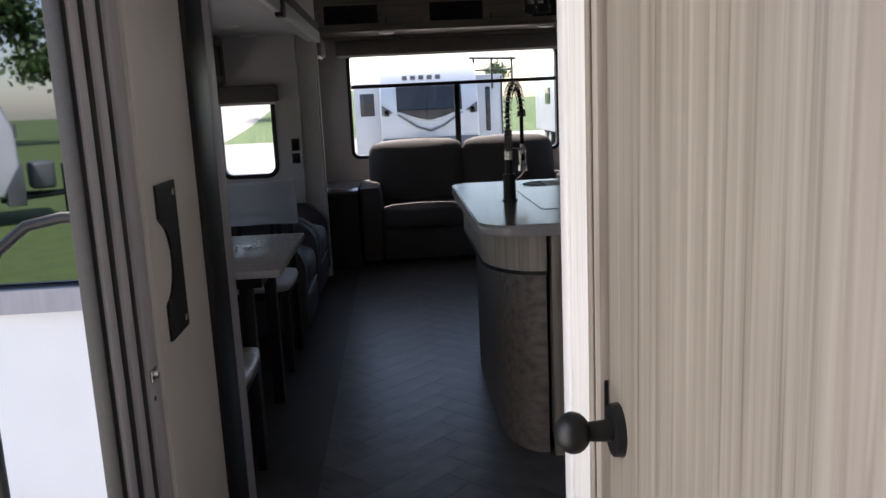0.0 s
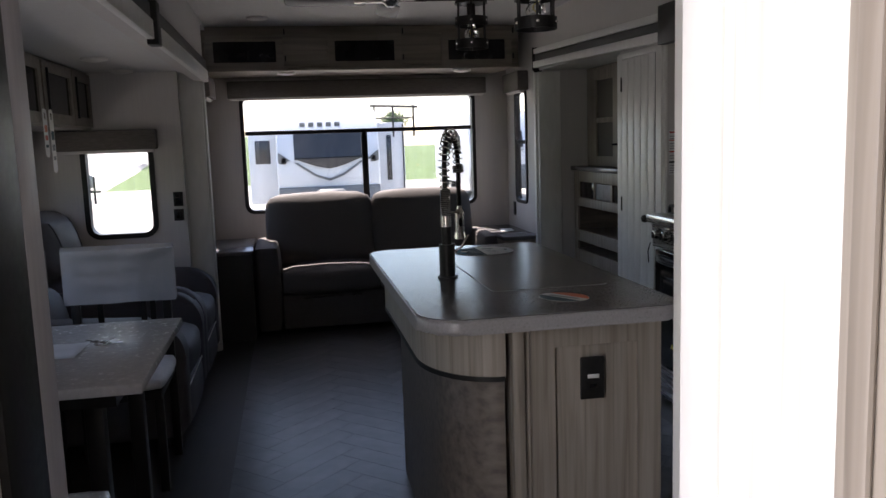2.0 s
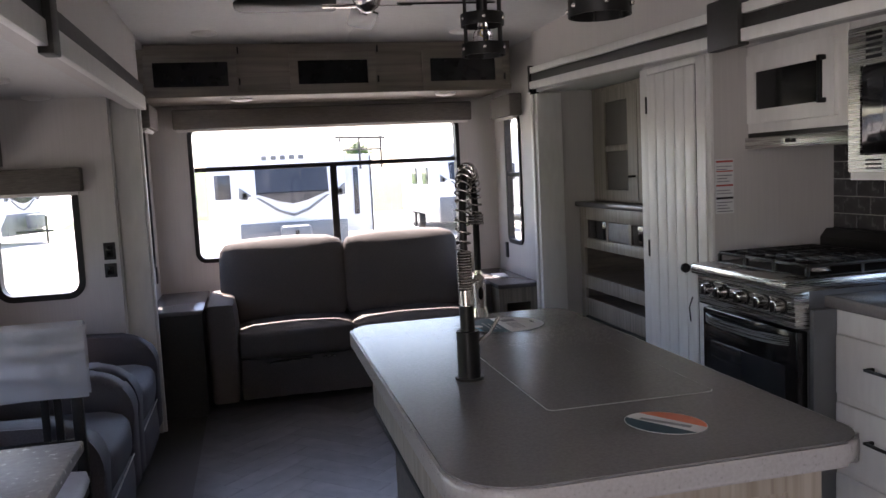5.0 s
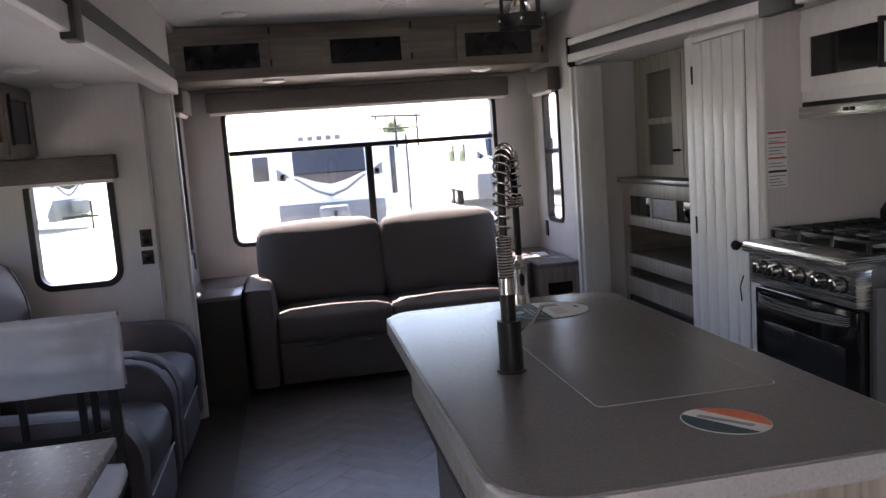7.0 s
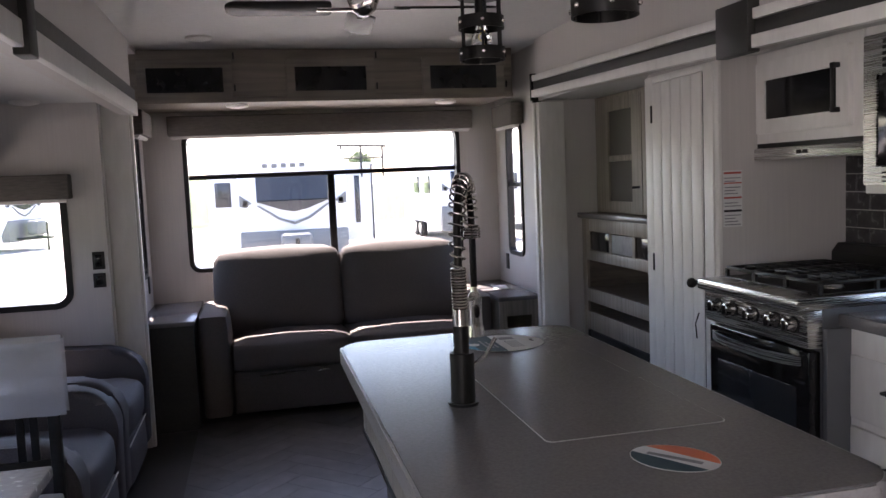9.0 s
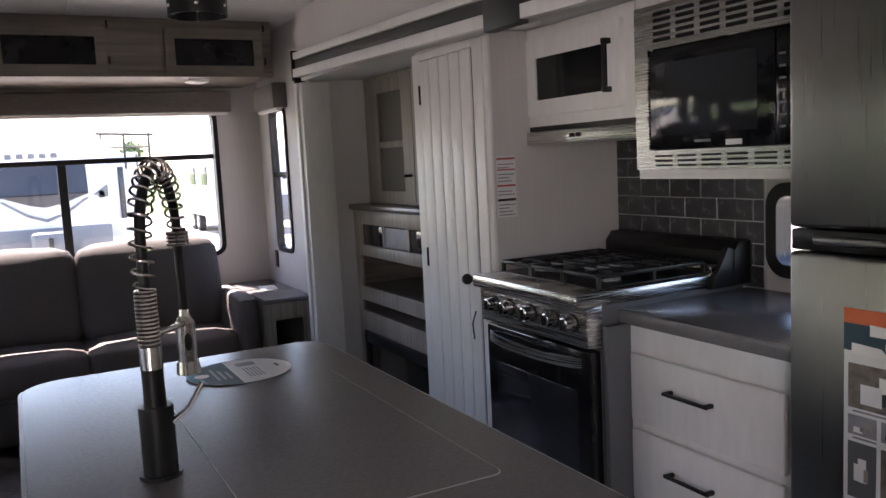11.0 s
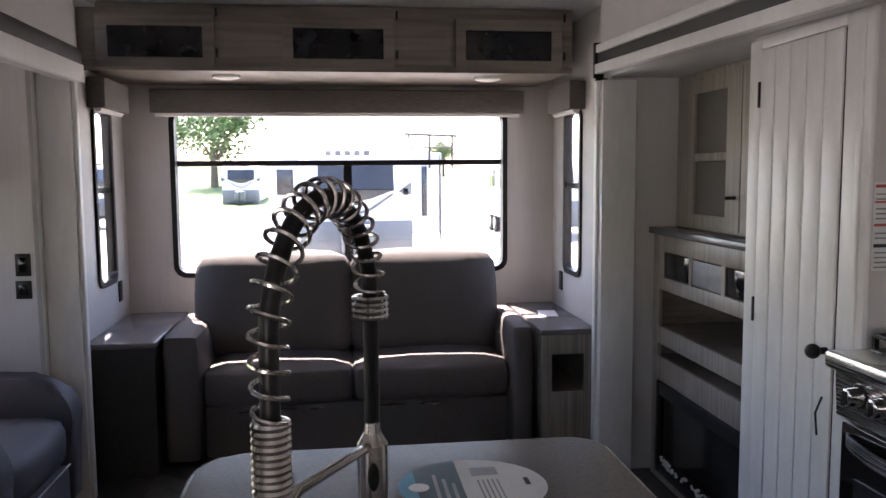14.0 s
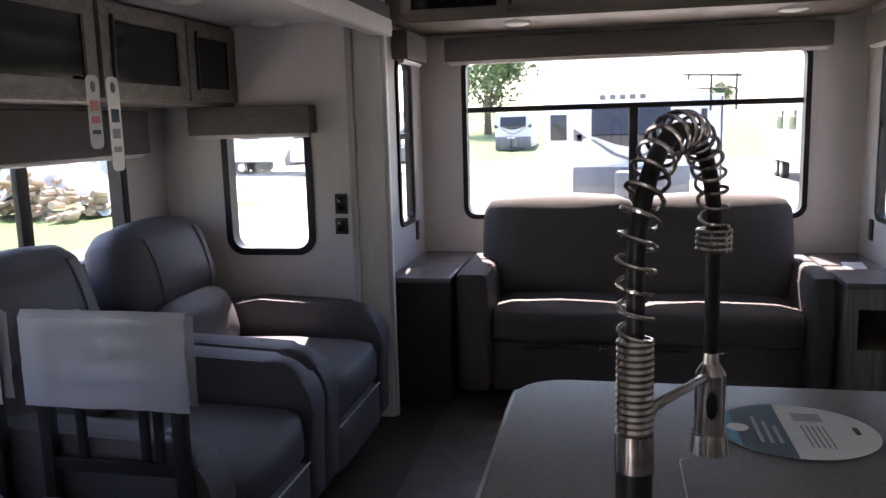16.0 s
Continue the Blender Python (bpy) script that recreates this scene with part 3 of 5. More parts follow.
# ---- island ----
isl = thing("kitchen_island", 1.4, 7.5, 0, "grey-brown wood kitchen island base with curved end", "kitchen island")
part("body", box(B(), 1.22, 1.65, 6.93, 8.18, 0.06, 0.868, 0.003), WOOD, isl)
part("plinth", box(B(), 1.24, 1.62, 6.97, 8.14, 0.0, 0.06), BLACK, isl)
bm = B()
o = panel_door(bm, "y", 6.93, -0.018, 1.27, 1.66, 0.08, 0.865, 0.07)
part("end_panel", bm, WOOD, isl)
part("corner_post", box(B(), 1.216, 1.25, 6.905, 6.938, 0.0, 0.868, 0.004), WOOD, isl)
curve = [(1.20, 6.92)] + [(1.20 - 0.21 * math.sin(radians(a)), 7.20 - 0.28 * math.cos(radians(a))) for a in range(6, 91, 7)] + [(0.99, 8.0), (1.03, 8.12), (1.20, 8.18)]
part("curved_apron", prism(B(), curve, 0.72, 0.868), WOOD, isl)
part("apron_edge", prism(B(), [(x - 0.003, y - 0.003) for x, y in curve], 0.708, 0.722), BLACK, isl, "black edging strip")
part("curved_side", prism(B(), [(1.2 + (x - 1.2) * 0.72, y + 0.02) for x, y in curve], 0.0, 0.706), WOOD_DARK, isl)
ot = part("power_outlet", box(B(), 1.413, 1.484, 6.904, 6.912, 0.638, 0.761, 0.003), BLACK, isl, "black power outlet plate")
part("socket", box(B(), 1.433, 1.467, 6.900, 6.904, 0.70, 0.711, 0.001), LABEL_WHITE, ot)
part("port", box(B(), 1.440, 1.462, 6.901, 6.904, 0.672, 0.682, 0.001), BLACK_GLOSS, ot)
top = thing("island_worktop", 1.32, 7.5, 0.87, "grey solid-surface worktop with rounded corners on the island", "worktop")
shape = rounded(0.95, 1.70, 6.812, 8.27, (0.07, 0.10, 0.13, 0.08), 9)
part("slab", prism(B(), shape, 0.872, 0.912, bevel=0.012, seg=3), EDGE, top)
part("surface", prism(B(), rounded(0.957, 1.693, 6.819, 8.263, (0.065, 0.095, 0.125, 0.075), 9), 0.9118, 0.9150), STONE, top)
cover = thing("sink_cover", 1.44, 7.55, 0.915, "flush grey sink cover in the worktop", "sink cover")
part("panel", prism(B(), rounded(1.23, 1.60, 7.165, 7.915, 0.015), 0.9151, 0.9172, bevel=0.001, seg=1), STONE, cover)
bm = B()
ringed(bm, rounded(1.2285, 1.6015, 7.1635, 7.9165, 0.016), rounded(1.2305, 1.5995, 7.1655, 7.9145, 0.015), 0.9151, 0.9165, "z")
part("rim", bm, EDGE, cover)

# sprung kitchen tap
FX, FY, FZ = 1.15, 7.475, 0.915
tap = thing("kitchen_tap", FX, FY, FZ, "tall black and nickel spring-neck kitchen tap", "tap")
bm = B()
cyl(bm, (FX, FY, FZ), (FX, FY, FZ + 0.006), 0.034)
cyl(bm, (FX, FY, FZ + 0.006), (FX, FY, FZ + 0.115), 0.027, seg=28)
cyl(bm, (FX, FY, FZ + 0.115), (FX, FY, FZ + 0.175), 0.0170, seg=28)
part("body", bm, BLACK, tap)
part("collar", cyl(B(), (FX, FY, FZ + 0.175), (FX, FY, FZ + 0.211), 0.0180, seg=28), CHROME, tap)
for k in range(14):
    z = FZ + 0.2145 + 0.0064 * k
    bm = tube(B(), [(FX + 0.0145 * math.cos(a), FY + 0.0145 * math.sin(a), z) for a in (2 * math.pi * i / 20 for i in range(20))], 0.0034, 6, True)
    part("coil_ring", bm, CHROME, tap)
# the neck rises, bends over towards the sink and comes down
AX = Vector((0.386, 0.922, 0)).normalized()
Z0, ZT, R = FZ + 0.211, FZ + 0.365, 0.122


def neck(s):
    """s from 0 to 1 along the hose."""
    up, arc = ZT - Z0, math.pi * R
    down = 0.14
    d = s * (up + arc + down)
    if d < up:
        return Vector((FX, FY, Z0 + d)), Vector((0, 0, 1))
    if d < up + arc:
        a = (d - up) / R
        return Vector((FX, FY, ZT)) + AX * (R - R * math.cos(a)) + Vector((0, 0, R * math.sin(a))), AX * math.sin(a) + Vector((0, 0, math.cos(a)))
    return Vector((FX, FY, ZT - (d - up - arc))) + AX * 2 * R, Vector((0, 0, -1))


part("hose", tube(B(), [neck(k / 50)[0] for k in range(51)], 0.0088, 12), BLACK, tap)
SIDEWAY = AX.cross(Vector((0, 0, 1)))
pts = []
N = 560
for k in range(N):
    s = 0.13 + 0.68 * k / (N - 1)
    p, d = neck(s)
    u = SIDEWAY.cross(d).normalized()
    turns = 21 * 2 * math.pi * k / (N - 1)
    rad = 0.0150 + 0.004 * math.sin(math.pi * k / N)
    pts.append(p + rad * (math.cos(turns) * SIDEWAY + math.sin(turns) * u))
part("spring", tube(B(), pts, 0.0023, 6), CHROME, tap)
hp = Vector((FX, FY, 0)) + AX * 2 * R
bm = B()
for k in range(4):
    z = ZT + 0.004 - 0.0068 * k
    tube(bm, [(hp.x + 0.018 * math.cos(a), hp.y + 0.018 * math.sin(a), z) for a in (2 * math.pi * i / 18 for i in range(18))], 0.0034, 6, True)
part("end_coil", bm, CHROME, tap)
bm = B()
zb = FZ + 0.103
cyl(bm, (hp.x, hp.y, zb + 0.110), (hp.x, hp.y, zb + 0.128), 0.010, 0.008)
cyl(bm, (hp.x, hp.y, zb + 0.097), (hp.x, hp.y, zb + 0.110), 0.018, 0.010, 24)
cyl(bm, (hp.x, hp.y, zb + 0.028), (hp.x, hp.y, zb + 0.097), 0.018, seg=24)
cyl(bm, (hp.x, hp.y, zb + 0.024), (hp.x, hp.y, zb + 0.028), 0.0175, seg=24)
cyl(bm, (hp.x, hp.y, zb), (hp.x, hp.y, zb + 0.024), 0.023, 0.0205, 24)
head = part("spray_head", bm, CHROME, tap)
part("spray_button", ball(B(), (hp.x, hp.y - 0.0185, zb + 0.063), 0.010, 0.7, 0.35, 1.7), BLACK, head)
part("holder_arm", tube(B(), [(FX, FY, FZ + 0.20), (FX + AX.x * 0.05, FY + AX.y * 0.05, FZ + 0.22), (hp.x, hp.y, zb + 0.095)], 0.0055, 10), CHROME, tap)
part("lever", tube(B(), [(FX + 0.02, FY - 0.01, FZ + 0.085), (FX + 0.048, FY - 0.016, FZ + 0.105), (FX + 0.072, FY - 0.02, FZ + 0.145)], 0.0045, 10), CHROME, tap)


# ---- kitchen ----
PX = 2.55   # pantry face
pantry = thing("pantry_cabinet", 2.8, 8.95, 0, "white tall pantry cabinet with beadboard door", "cabinet")
part("body", box(B(), PX, SRX - 0.005, 8.69, 9.285, 0, SRT - 0.005), WALL, pantry)
bm = B()
for a, b, c, d in pierced((8.675, 9.285), (0, SRT - 0.02), [(8.785, 9.215, 0.05, 1.80)]):
    box(bm, PX - 0.018, PX - 0.001, a, b, c, d, 0.004)
box(bm, PX - 0.026, PX - 0.018, 8.70, 8.72, 0, SRT - 0.03, 0.003)
part("face_frame", bm, WHITE, pantry)
pd = part("door", box(B(), PX - 0.014, PX - 0.006, 8.789, 9.211, 0.055, 1.796), BLACK, pantry)
n = 5
for k in range(n):
    w = 0.422 / n
    part("board", box(B(), PX - 0.022, PX - 0.014, 8.789 + k * w + 0.003, 8.789 + (k + 1) * w - 0.003, 0.055, 1.796, 0.002), WHITE, pd)
part("knob", ball(cyl(B(), (PX - 0.06, 8.815, 0.93), (PX - 0.02, 8.815, 0.93), 0.010), (PX - 0.062, 8.815, 0.93), 0.021), BLACK, pd, "round black knob")
for z in (0.25, 0.98, 1.66):
    part("hinge", box(B(), PX - 0.026, PX - 0.018, 9.210, 9.220, z - 0.04, z + 0.04, 0.002), BLACK, pd)
part("catch", tube(B(), [(PX - 0.03, 8.815, 0.80), (PX - 0.035, 8.835, 0.75), (PX - 0.035, 8.825, 0.69)], 0.003, 6), BLACK, pd)
lab = thing("warning_label", 2.6, 8.685, 1.17, "white stove warning label with red bands on the pantry side", "label")
part("paper", box(B(), 2.560, 2.645, 8.6875, 8.6895, 1.165, 1.392), LABEL_WHITE, lab)
for z0, z1 in ((1.378, 1.386), (1.339, 1.344), (1.279, 1.286)):
    part("red_band", box(B(), 2.563, 2.642, 8.6865, 8.6875, z0, z1), LABEL_RED, lab)
part("black_band", box(B(), 2.563, 2.642, 8.6865, 8.6875, 1.225, 1.234), BLACK, lab)
for k in range(16):
    z = 1.172 + k * 0.0125
    if not any(z0 - 0.006 < z < z1 + 0.003 for z0, z1 in ((1.225, 1.234), (1.275, 1.289), (1.337, 1.344))):
        part("text_line", box(B(), 2.566, 2.638 - 0.012 * (k % 3), 8.6868, 8.6876, z, z + 0.004), LABEL_GREY, lab)

# fireplace and shelf unit
fu = thing("entertainment_unit", 2.85, 9.8, 0, "grey-brown wood wall unit with shelves above an electric fireplace", "wall unit")
UX, UY0, UY1 = 2.655, 9.29, 10.36
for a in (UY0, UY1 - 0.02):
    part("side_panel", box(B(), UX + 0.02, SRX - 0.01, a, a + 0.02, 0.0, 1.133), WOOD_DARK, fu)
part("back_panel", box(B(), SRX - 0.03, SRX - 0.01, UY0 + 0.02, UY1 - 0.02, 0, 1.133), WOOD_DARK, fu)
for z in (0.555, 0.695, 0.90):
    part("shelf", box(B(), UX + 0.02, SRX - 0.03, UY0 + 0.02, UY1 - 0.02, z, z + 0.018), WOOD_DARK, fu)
bm = B()
for a, b, c, e in pierced((UY0, UY1), (0.0, 1.133), [(UY0 + 0.06, UY1 - 0.06, 0.03, 0.465), (UY0 + 0.06, UY1 - 0.06, 0.575, 0.635), (UY0 + 0.06, UY1 - 0.06, 0.715, 0.885), (UY0 + 0.10, UY1 - 0.10, 0.945, 1.06)]):
    box(bm, UX, UX + 0.02, a, b, c, e, 0.002)
part("face_frame", bm, WOOD, fu)
part("worktop", box(B(), UX - 0.015, SRX - 0.005, UY0 + 0.001, SRF - 0.004, 1.135, 1.165, 0.006), STONE, fu, "grey counter top")
for k in range(3):
    w = (UY1 - UY0 - 0.2) / 3
    a = UY0 + 0.10 + k * w
    part("speaker_panel", box(B(), UX + 0.004, UX + 0.012, a + 0.014, a + w - 0.014, 0.95, 1.055, 0.002), BLACK_GLOSS if k != 1 else LABEL_GREY, fu, "dark glass panel")
    part("mullion", box(B(), UX + 0.001, UX + 0.014, a + w - 0.014, a + w + 0.014, 0.944, 1.061), WOOD, fu)
fire = thing("electric_fireplace", 2.6, 9.8, 0.03, "black electric fireplace insert with pale crystals, off", "fireplace")
bm = B()
for a, b, c, e in pierced((UY0 + 0.065, UY1 - 0.065), (0.035, 0.46), [(UY0 + 0.10, UY1 - 0.10, 0.07, 0.40)]):
    box(bm, UX - 0.006, UX + 0.02, a, b, c, e, 0.003)
part("frame", bm, BLACK, fire)
part("glass", box(B(), UX + 0.008, UX + 0.012, UY0 + 0.10, UY1 - 0.10, 0.12, 0.40), BLACK_GLOSS, fire)
part("firebox", box(B(), UX + 0.10, UX + 0.12, UY0 + 0.09, UY1 - 0.09, 0.06, 0.41), BLACK, fire)
bm = B()
rnd = random.Random(4)
for k in range(90):
    y = rnd.uniform(UY0 + 0.11, UY1 - 0.11)
    s = rnd.uniform(0.005, 0.010)
    bmesh.ops.create_icosphere(bm, subdivisions=1, radius=s, matrix=Matrix.Translation((UX + rnd.uniform(-0.001, 0.007), y, 0.078 + rnd.uniform(0, 0.03))) @ Matrix.Rotation(rnd.uniform(0, 3), 4, "X"))
tagged(part("crystal_bed", bm, LENS, fire, "white crystal bed", smooth=False), kind="stuff")
part("ledge", box(B(), UX - 0.005, UX + 0.09, UY0 + 0.10, UY1 - 0.10, 0.055, 0.072), BLACK, fire)
uc = thing("upper_cabinet", 2.9, 9.8, 1.167, "grey-brown wood cabinet with two pale inset panels above the counter", "cabinet")
part("body", box(B(), 2.76, SRX - 0.005, 9.29, 10.36, 1.167, SRT - 0.005), WOOD, uc)
for y0, y1 in ((9.30, 9.725), (9.735, 10.27)):
    bm = ringed(B(), rounded(y0, y1, 1.18, SRT - 0.03, 0.003, 2), rounded(y0 + 0.115, y1 - 0.125, 1.235, SRT - 0.10, 0.003, 2), 2.74, 2.758, "x")
    dd = part("door", bm, WOOD, uc)
    part("middle_rail", box(B(), 2.741, 2.758, y0 + 0.116, y1 - 0.126, 1.462, 1.496, 0.002), WOOD, dd)
    for c, e in ((1.235, 1.462), (1.496, SRT - 0.10)):
        part("inset_panel", box(B(), 2.752, 2.757, y0 + 0.115, y1 - 0.125, c, e), VALANCE, dd, "matt taupe inset panel")
    yk = y0 + 0.025 if y0 > 9.5 else y0 + 0.05
    part("latch", box(B(), 2.695, 2.738, yk - 0.006, yk + 0.006, 1.31, 1.323, 0.003), BLACK, dd)

# drawer base and worktop
DX = 2.60
db = thing("drawer_cabinet", 2.85, 7.72, 0, "white kitchen drawer base with black bar handles", "cabinet")
part("body", box(B(), DX, SRX - 0.01, 7.32, 8.02, 0.06, 0.868), WHITE, db)
part("plinth", box(B(), DX + 0.04, SRX - 0.02, 7.39, 8.02, 0.0, 0.06), BLACK, db)
for z0, z1 in ((0.575, 0.785), (0.325, 0.55), (0.09, 0.30)):
    dr = part("drawer", box(B(), DX - 0.02, DX - 0.001, 7.45, 8.005, z0, z1, 0.008), WHITE, db)
    ym, zm = 7.755, (z0 + z1) / 2 + 0.02
    bm = B()
    box(bm, DX - 0.052, DX - 0.042, ym - 0.085, ym + 0.085, zm - 0.005, zm + 0.005, 0.003)
    for s in (-1, 1):
        box(bm, DX - 0.046, DX - 0.019, ym + s * 0.075 - 0.006, ym + s * 0.075 + 0.006, zm - 0.006, zm + 0.006, 0.002)
    part("handle", bm, BLACK, dr, "black bar handle")
kt = thing("kitchen_worktop", 2.83, 7.72, 0.87, "grey solid-surface kitchen worktop beside the stove", "worktop")
part("slab", box(B(), 2.565, SRX - 0.003, 7.32, 8.042, 0.872, 0.915, 0.008), STONE, kt)
part("stove_gap_panel", box(B(), 2.51, SRX - 0.02, 8.022, 8.043, 0.02, 0.868, 0.003), SIDING_GREY, kt, "grey filler panel beside the stove")

# stove
SX, SY0, SY1 = 2.462, 8.046, 8.655
st = thing("gas_stove", 2.75, 8.37, 0, "stainless and black gas stove with oven and five knobs", "stove")
part("body", box(B(), SX + 0.05, SRX - 0.02, SY0 + 0.005, SY1 - 0.005, 0.0, 0.93), SIDING_GREY, st)
part("cooktop", box(B(), SX - 0.046, SRX - 0.10, SY0, SY1, 0.927, 0.974, 0.012), STEEL, st)
part("burner_pan", box(B(), SX + 0.06, SRX - 0.16, SY0 + 0.03, SY1 - 0.03, 0.9725, 0.978, 0.002), BLACK, st)
part("control_panel", prism(B(), [(SX + 0.05, 0.80), (SX - 0.005, 0.805), (SX - 0.012, 0.925), (SX + 0.05, 0.93)], SY0, SY1, "y", 0.003), STEEL, st)
for y in (8.11, 8.205, 8.33, 8.46, 8.555):
    kb = part("knob", cyl(cyl(B(), (SX - 0.048, y, 0.876), (SX - 0.012, y, 0.876), 0.021, 0.025, 24), (SX - 0.05, y, 0.876), (SX - 0.048, y, 0.876), 0.017, 0.021, 24), CHROME, st, "steel control knob")
    part("knob_ring", cyl(B(), (SX - 0.014, y, 0.876), (SX - 0.006, y, 0.876), 0.029, 0.03, 24), BLACK, kb)
    part("grip", box(B(), SX - 0.058, SX - 0.05, y - 0.004, y + 0.004, 0.859, 0.893, 0.002), BLACK, kb)
ov = part("oven_door", box(B(), SX + 0.005, SX + 0.05, SY0 + 0.008, SY1 - 0.008, 0.20, 0.79, 0.006), BLACK_GLOSS, st, "black glass oven door")
part("oven_glass", box(B(), SX + 0.001, SX + 0.006, SY0 + 0.07, SY1 - 0.07, 0.28, 0.66, 0.002), TINT, ov)
hb = B()
pts = [(SX - 0.045 + 0.04 * abs(2 * k / 16 - 1) ** 3, SY0 + 0.045 + 0.52 * k / 16, 0.752) for k in range(17)]
rows = [[hb.verts.new((x + o, y, z + h)) for o, h in ((0, -0.017), (0.008, -0.017), (0.008, 0.017), (0, 0.017))] for x, y, z in pts]
for a, b in zip(rows, rows[1:]):
    for k in range(4):
        hb.faces.new((a[k], a[(k + 1) % 4], b[(k + 1) % 4], b[k]))
hb.faces.new(rows[0])
hb.faces.new(rows[-1][::-1])
part("oven_handle", hb, STEEL, ov, "bowed steel oven handle")
part("kick_panel", box(B(), SX + 0.02, SX + 0.05, SY0 + 0.01, SY1 - 0.01, 0.03, 0.19, 0.004), STEEL, st)
part("energy_mark", prism(B(), [(8.43, 0.31), (8.46, 0.31), (8.445, 0.335)], SX - 0.001, SX + 0.001, "x"), LABEL_YELLOW, ov)
bm = B()
x0, x1 = SX + 0.07, SRX - 0.17
for k in range(3):
    a = SY0 + 0.035 + k * 0.182
    b = a + 0.174
    for y in (a, b):
        box(bm, x0, x1, y - 0.005, y + 0.005, 1.005, 1.017, 0.002)
    for x in (x0, (x0 + x1) / 2, x1):
        box(bm, x - 0.005, x + 0.005, a, b, 1.005, 1.017, 0.002)
    for x in (x0, x1, (x0 + x1) / 2):
        for y in (a, b):
            box(bm, x - 0.006, x + 0.006, y - 0.006, y + 0.006, 0.977, 1.008)
    for x in (x0 + 0.12, x1 - 0.12):
        box(bm, x - 0.10, x + 0.10, (a + b) / 2 - 0.004, (a + b) / 2 + 0.004, 1.006, 1.018, 0.002)
        for u in (-0.05, 0.0, 0.05):
            box(bm, x + u - 0.004, x + u + 0.004, a + 0.02, b - 0.02, 1.007, 1.021, 0.002)
part("grate", bm, BLACK, st, "black cast-iron grates")
for x, y, r in ((x0 + 0.12, SY0 + 0.13, 0.04), (x0 + 0.12, SY1 - 0.13, 0.05), (x1 - 0.10, SY0 + 0.28, 0.045)):
    part("burner", cyl(cyl(B(), (x, y, 0.978), (x, y, 0.99), r, r - 0.005, 24), (x, y, 0.99), (x, y, 0.998), r - 0.012, r - 0.014, 24), STEEL, st)
part("rear_vent", box(B(), SRX - 0.16, SRX - 0.09, SY0 + 0.01, SY1 - 0.01, 0.972, 1.0, 0.006), STEEL, st)
for k in range(6):
    y = SY0 + 0.06 + k * 0.088
    part("vent_slot", box(B(), SRX - 0.145, SRX - 0.125, y, y + 0.055, 0.999, 1.0015), BLACK, st)
part("splash_guard", prism(B(), [(SRX - 0.09, 0.93), (SRX - 0.003, 0.93), (SRX - 0.003, 1.075), (SRX - 0.06, 1.075), (SRX - 0.09, 1.04)], SY0 - 0.02, SY1 + 0.02, "y", 0.004), BLACK, st, "black folded glass cover")
part("side_guard", prism(B(), [(SRX - 0.20, 0.93), (SRX - 0.09, 0.93), (SRX - 0.09, 1.05), (SRX - 0.12, 1.06)], SY0 - 0.026, SY0 - 0.004, "y", 0.002), BLACK, st)

# hood and cabinet over the stove
oc = thing("hood_cabinet", 2.9, 8.39, 1.48, "white wall cabinet with dark glass door above the range hood", "cabinet")
part("body", box(B(), 2.715, SRX - 0.005, 8.10, 8.685, 1.492, SRT - 0.005), WHITE, oc)
bm = ringed(B(), rounded(8.15, 8.665, 1.53, SRT - 0.045, 0.006, 3), rounded(8.21, 8.61, 1.585, 1.735, 0.004, 3), 2.695, 2.714, "x")
dd = part("door", bm, WHITE, oc)
part("glass", box(B(), 2.702, 2.708, 8.21, 8.61, 1.585, 1.735), BLACK_GLOSS, dd, "dark glass panel")
bm = B()
box(bm, 2.665, 2.675, 8.192, 8.204, 1.58, 1.745, 0.003)
for z in (1.587, 1.738):
    box(bm, 2.665, 2.696, 8.189, 8.207, z - 0.009, z + 0.009, 0.003)
part("handle", bm, BLACK, dd, "black bar handle")
hd = thing("range_hood", 2.9, 8.39, 1.435, "slim stainless range hood with switches", "range hood")
part("shell", box(B(), 2.715, SRX - 0.01, 8.095, 8.685, 1.472, 1.492), BLACK, hd)
part("front_strip", box(B(), 2.698, 2.715, 8.095, 8.685, 1.427, 1.474, 0.003), STEEL, hd)
part("filter", box(B(), 2.715, SRX - 0.01, 8.10, 8.68, 1.434, 1.444), SIDING_GREY, hd)
for y in (8.36, 8.395):
    part("switch", box(B(), 2.6935, 2.699, y, y + 0.025, 1.445, 1.460, 0.002), BLACK, hd)

# microwave in its housing
MX = 2.715
mc = thing("microwave_cabinet", 2.9, 7.72, 1.30, "white wall cabinet housing the microwave", "cabinet")
part("face", ringed(B(), rounded(7.385, 8.092, 1.30, SRT - 0.005, 0.003, 2), rounded(7.45, 8.04, 1.38, 1.79, 0.003, 2), MX, MX + 0.02, "x"), WHITE, mc)
part("side_panel", box(B(), MX + 0.02, SRX - 0.005, 7.385, 7.40, 1.30, SRT - 0.005), WHITE, mc)
part("side_panel", box(B(), MX + 0.02, SRX - 0.005, 8.072, 8.092, 1.30, SRT - 0.005), WHITE, mc)
part("bottom_panel", box(B(), MX + 0.02, SRX - 0.005, 7.40, 8.072, 1.30, 1.32), WHITE, mc)
mw = thing("microwave", 2.8, 7.73, 1.32, "built-in black microwave in a vented stainless trim", "microwave")
part("body", box(B(), MX + 0.005, MX + 0.30, 7.44, 8.03, 1.38, 1.79), BLACK, mw)
bm = ringed(B(), rounded(7.402, 8.088, 1.328, 1.812, 0.006, 3), rounded(7.455, 8.032, 1.386, 1.684, 0.004, 3), MX - 0.014, MX - 0.001, "x")
tr = part("trim_kit", bm, STEEL, mw, "stainless trim with vent slots")
bm = B()
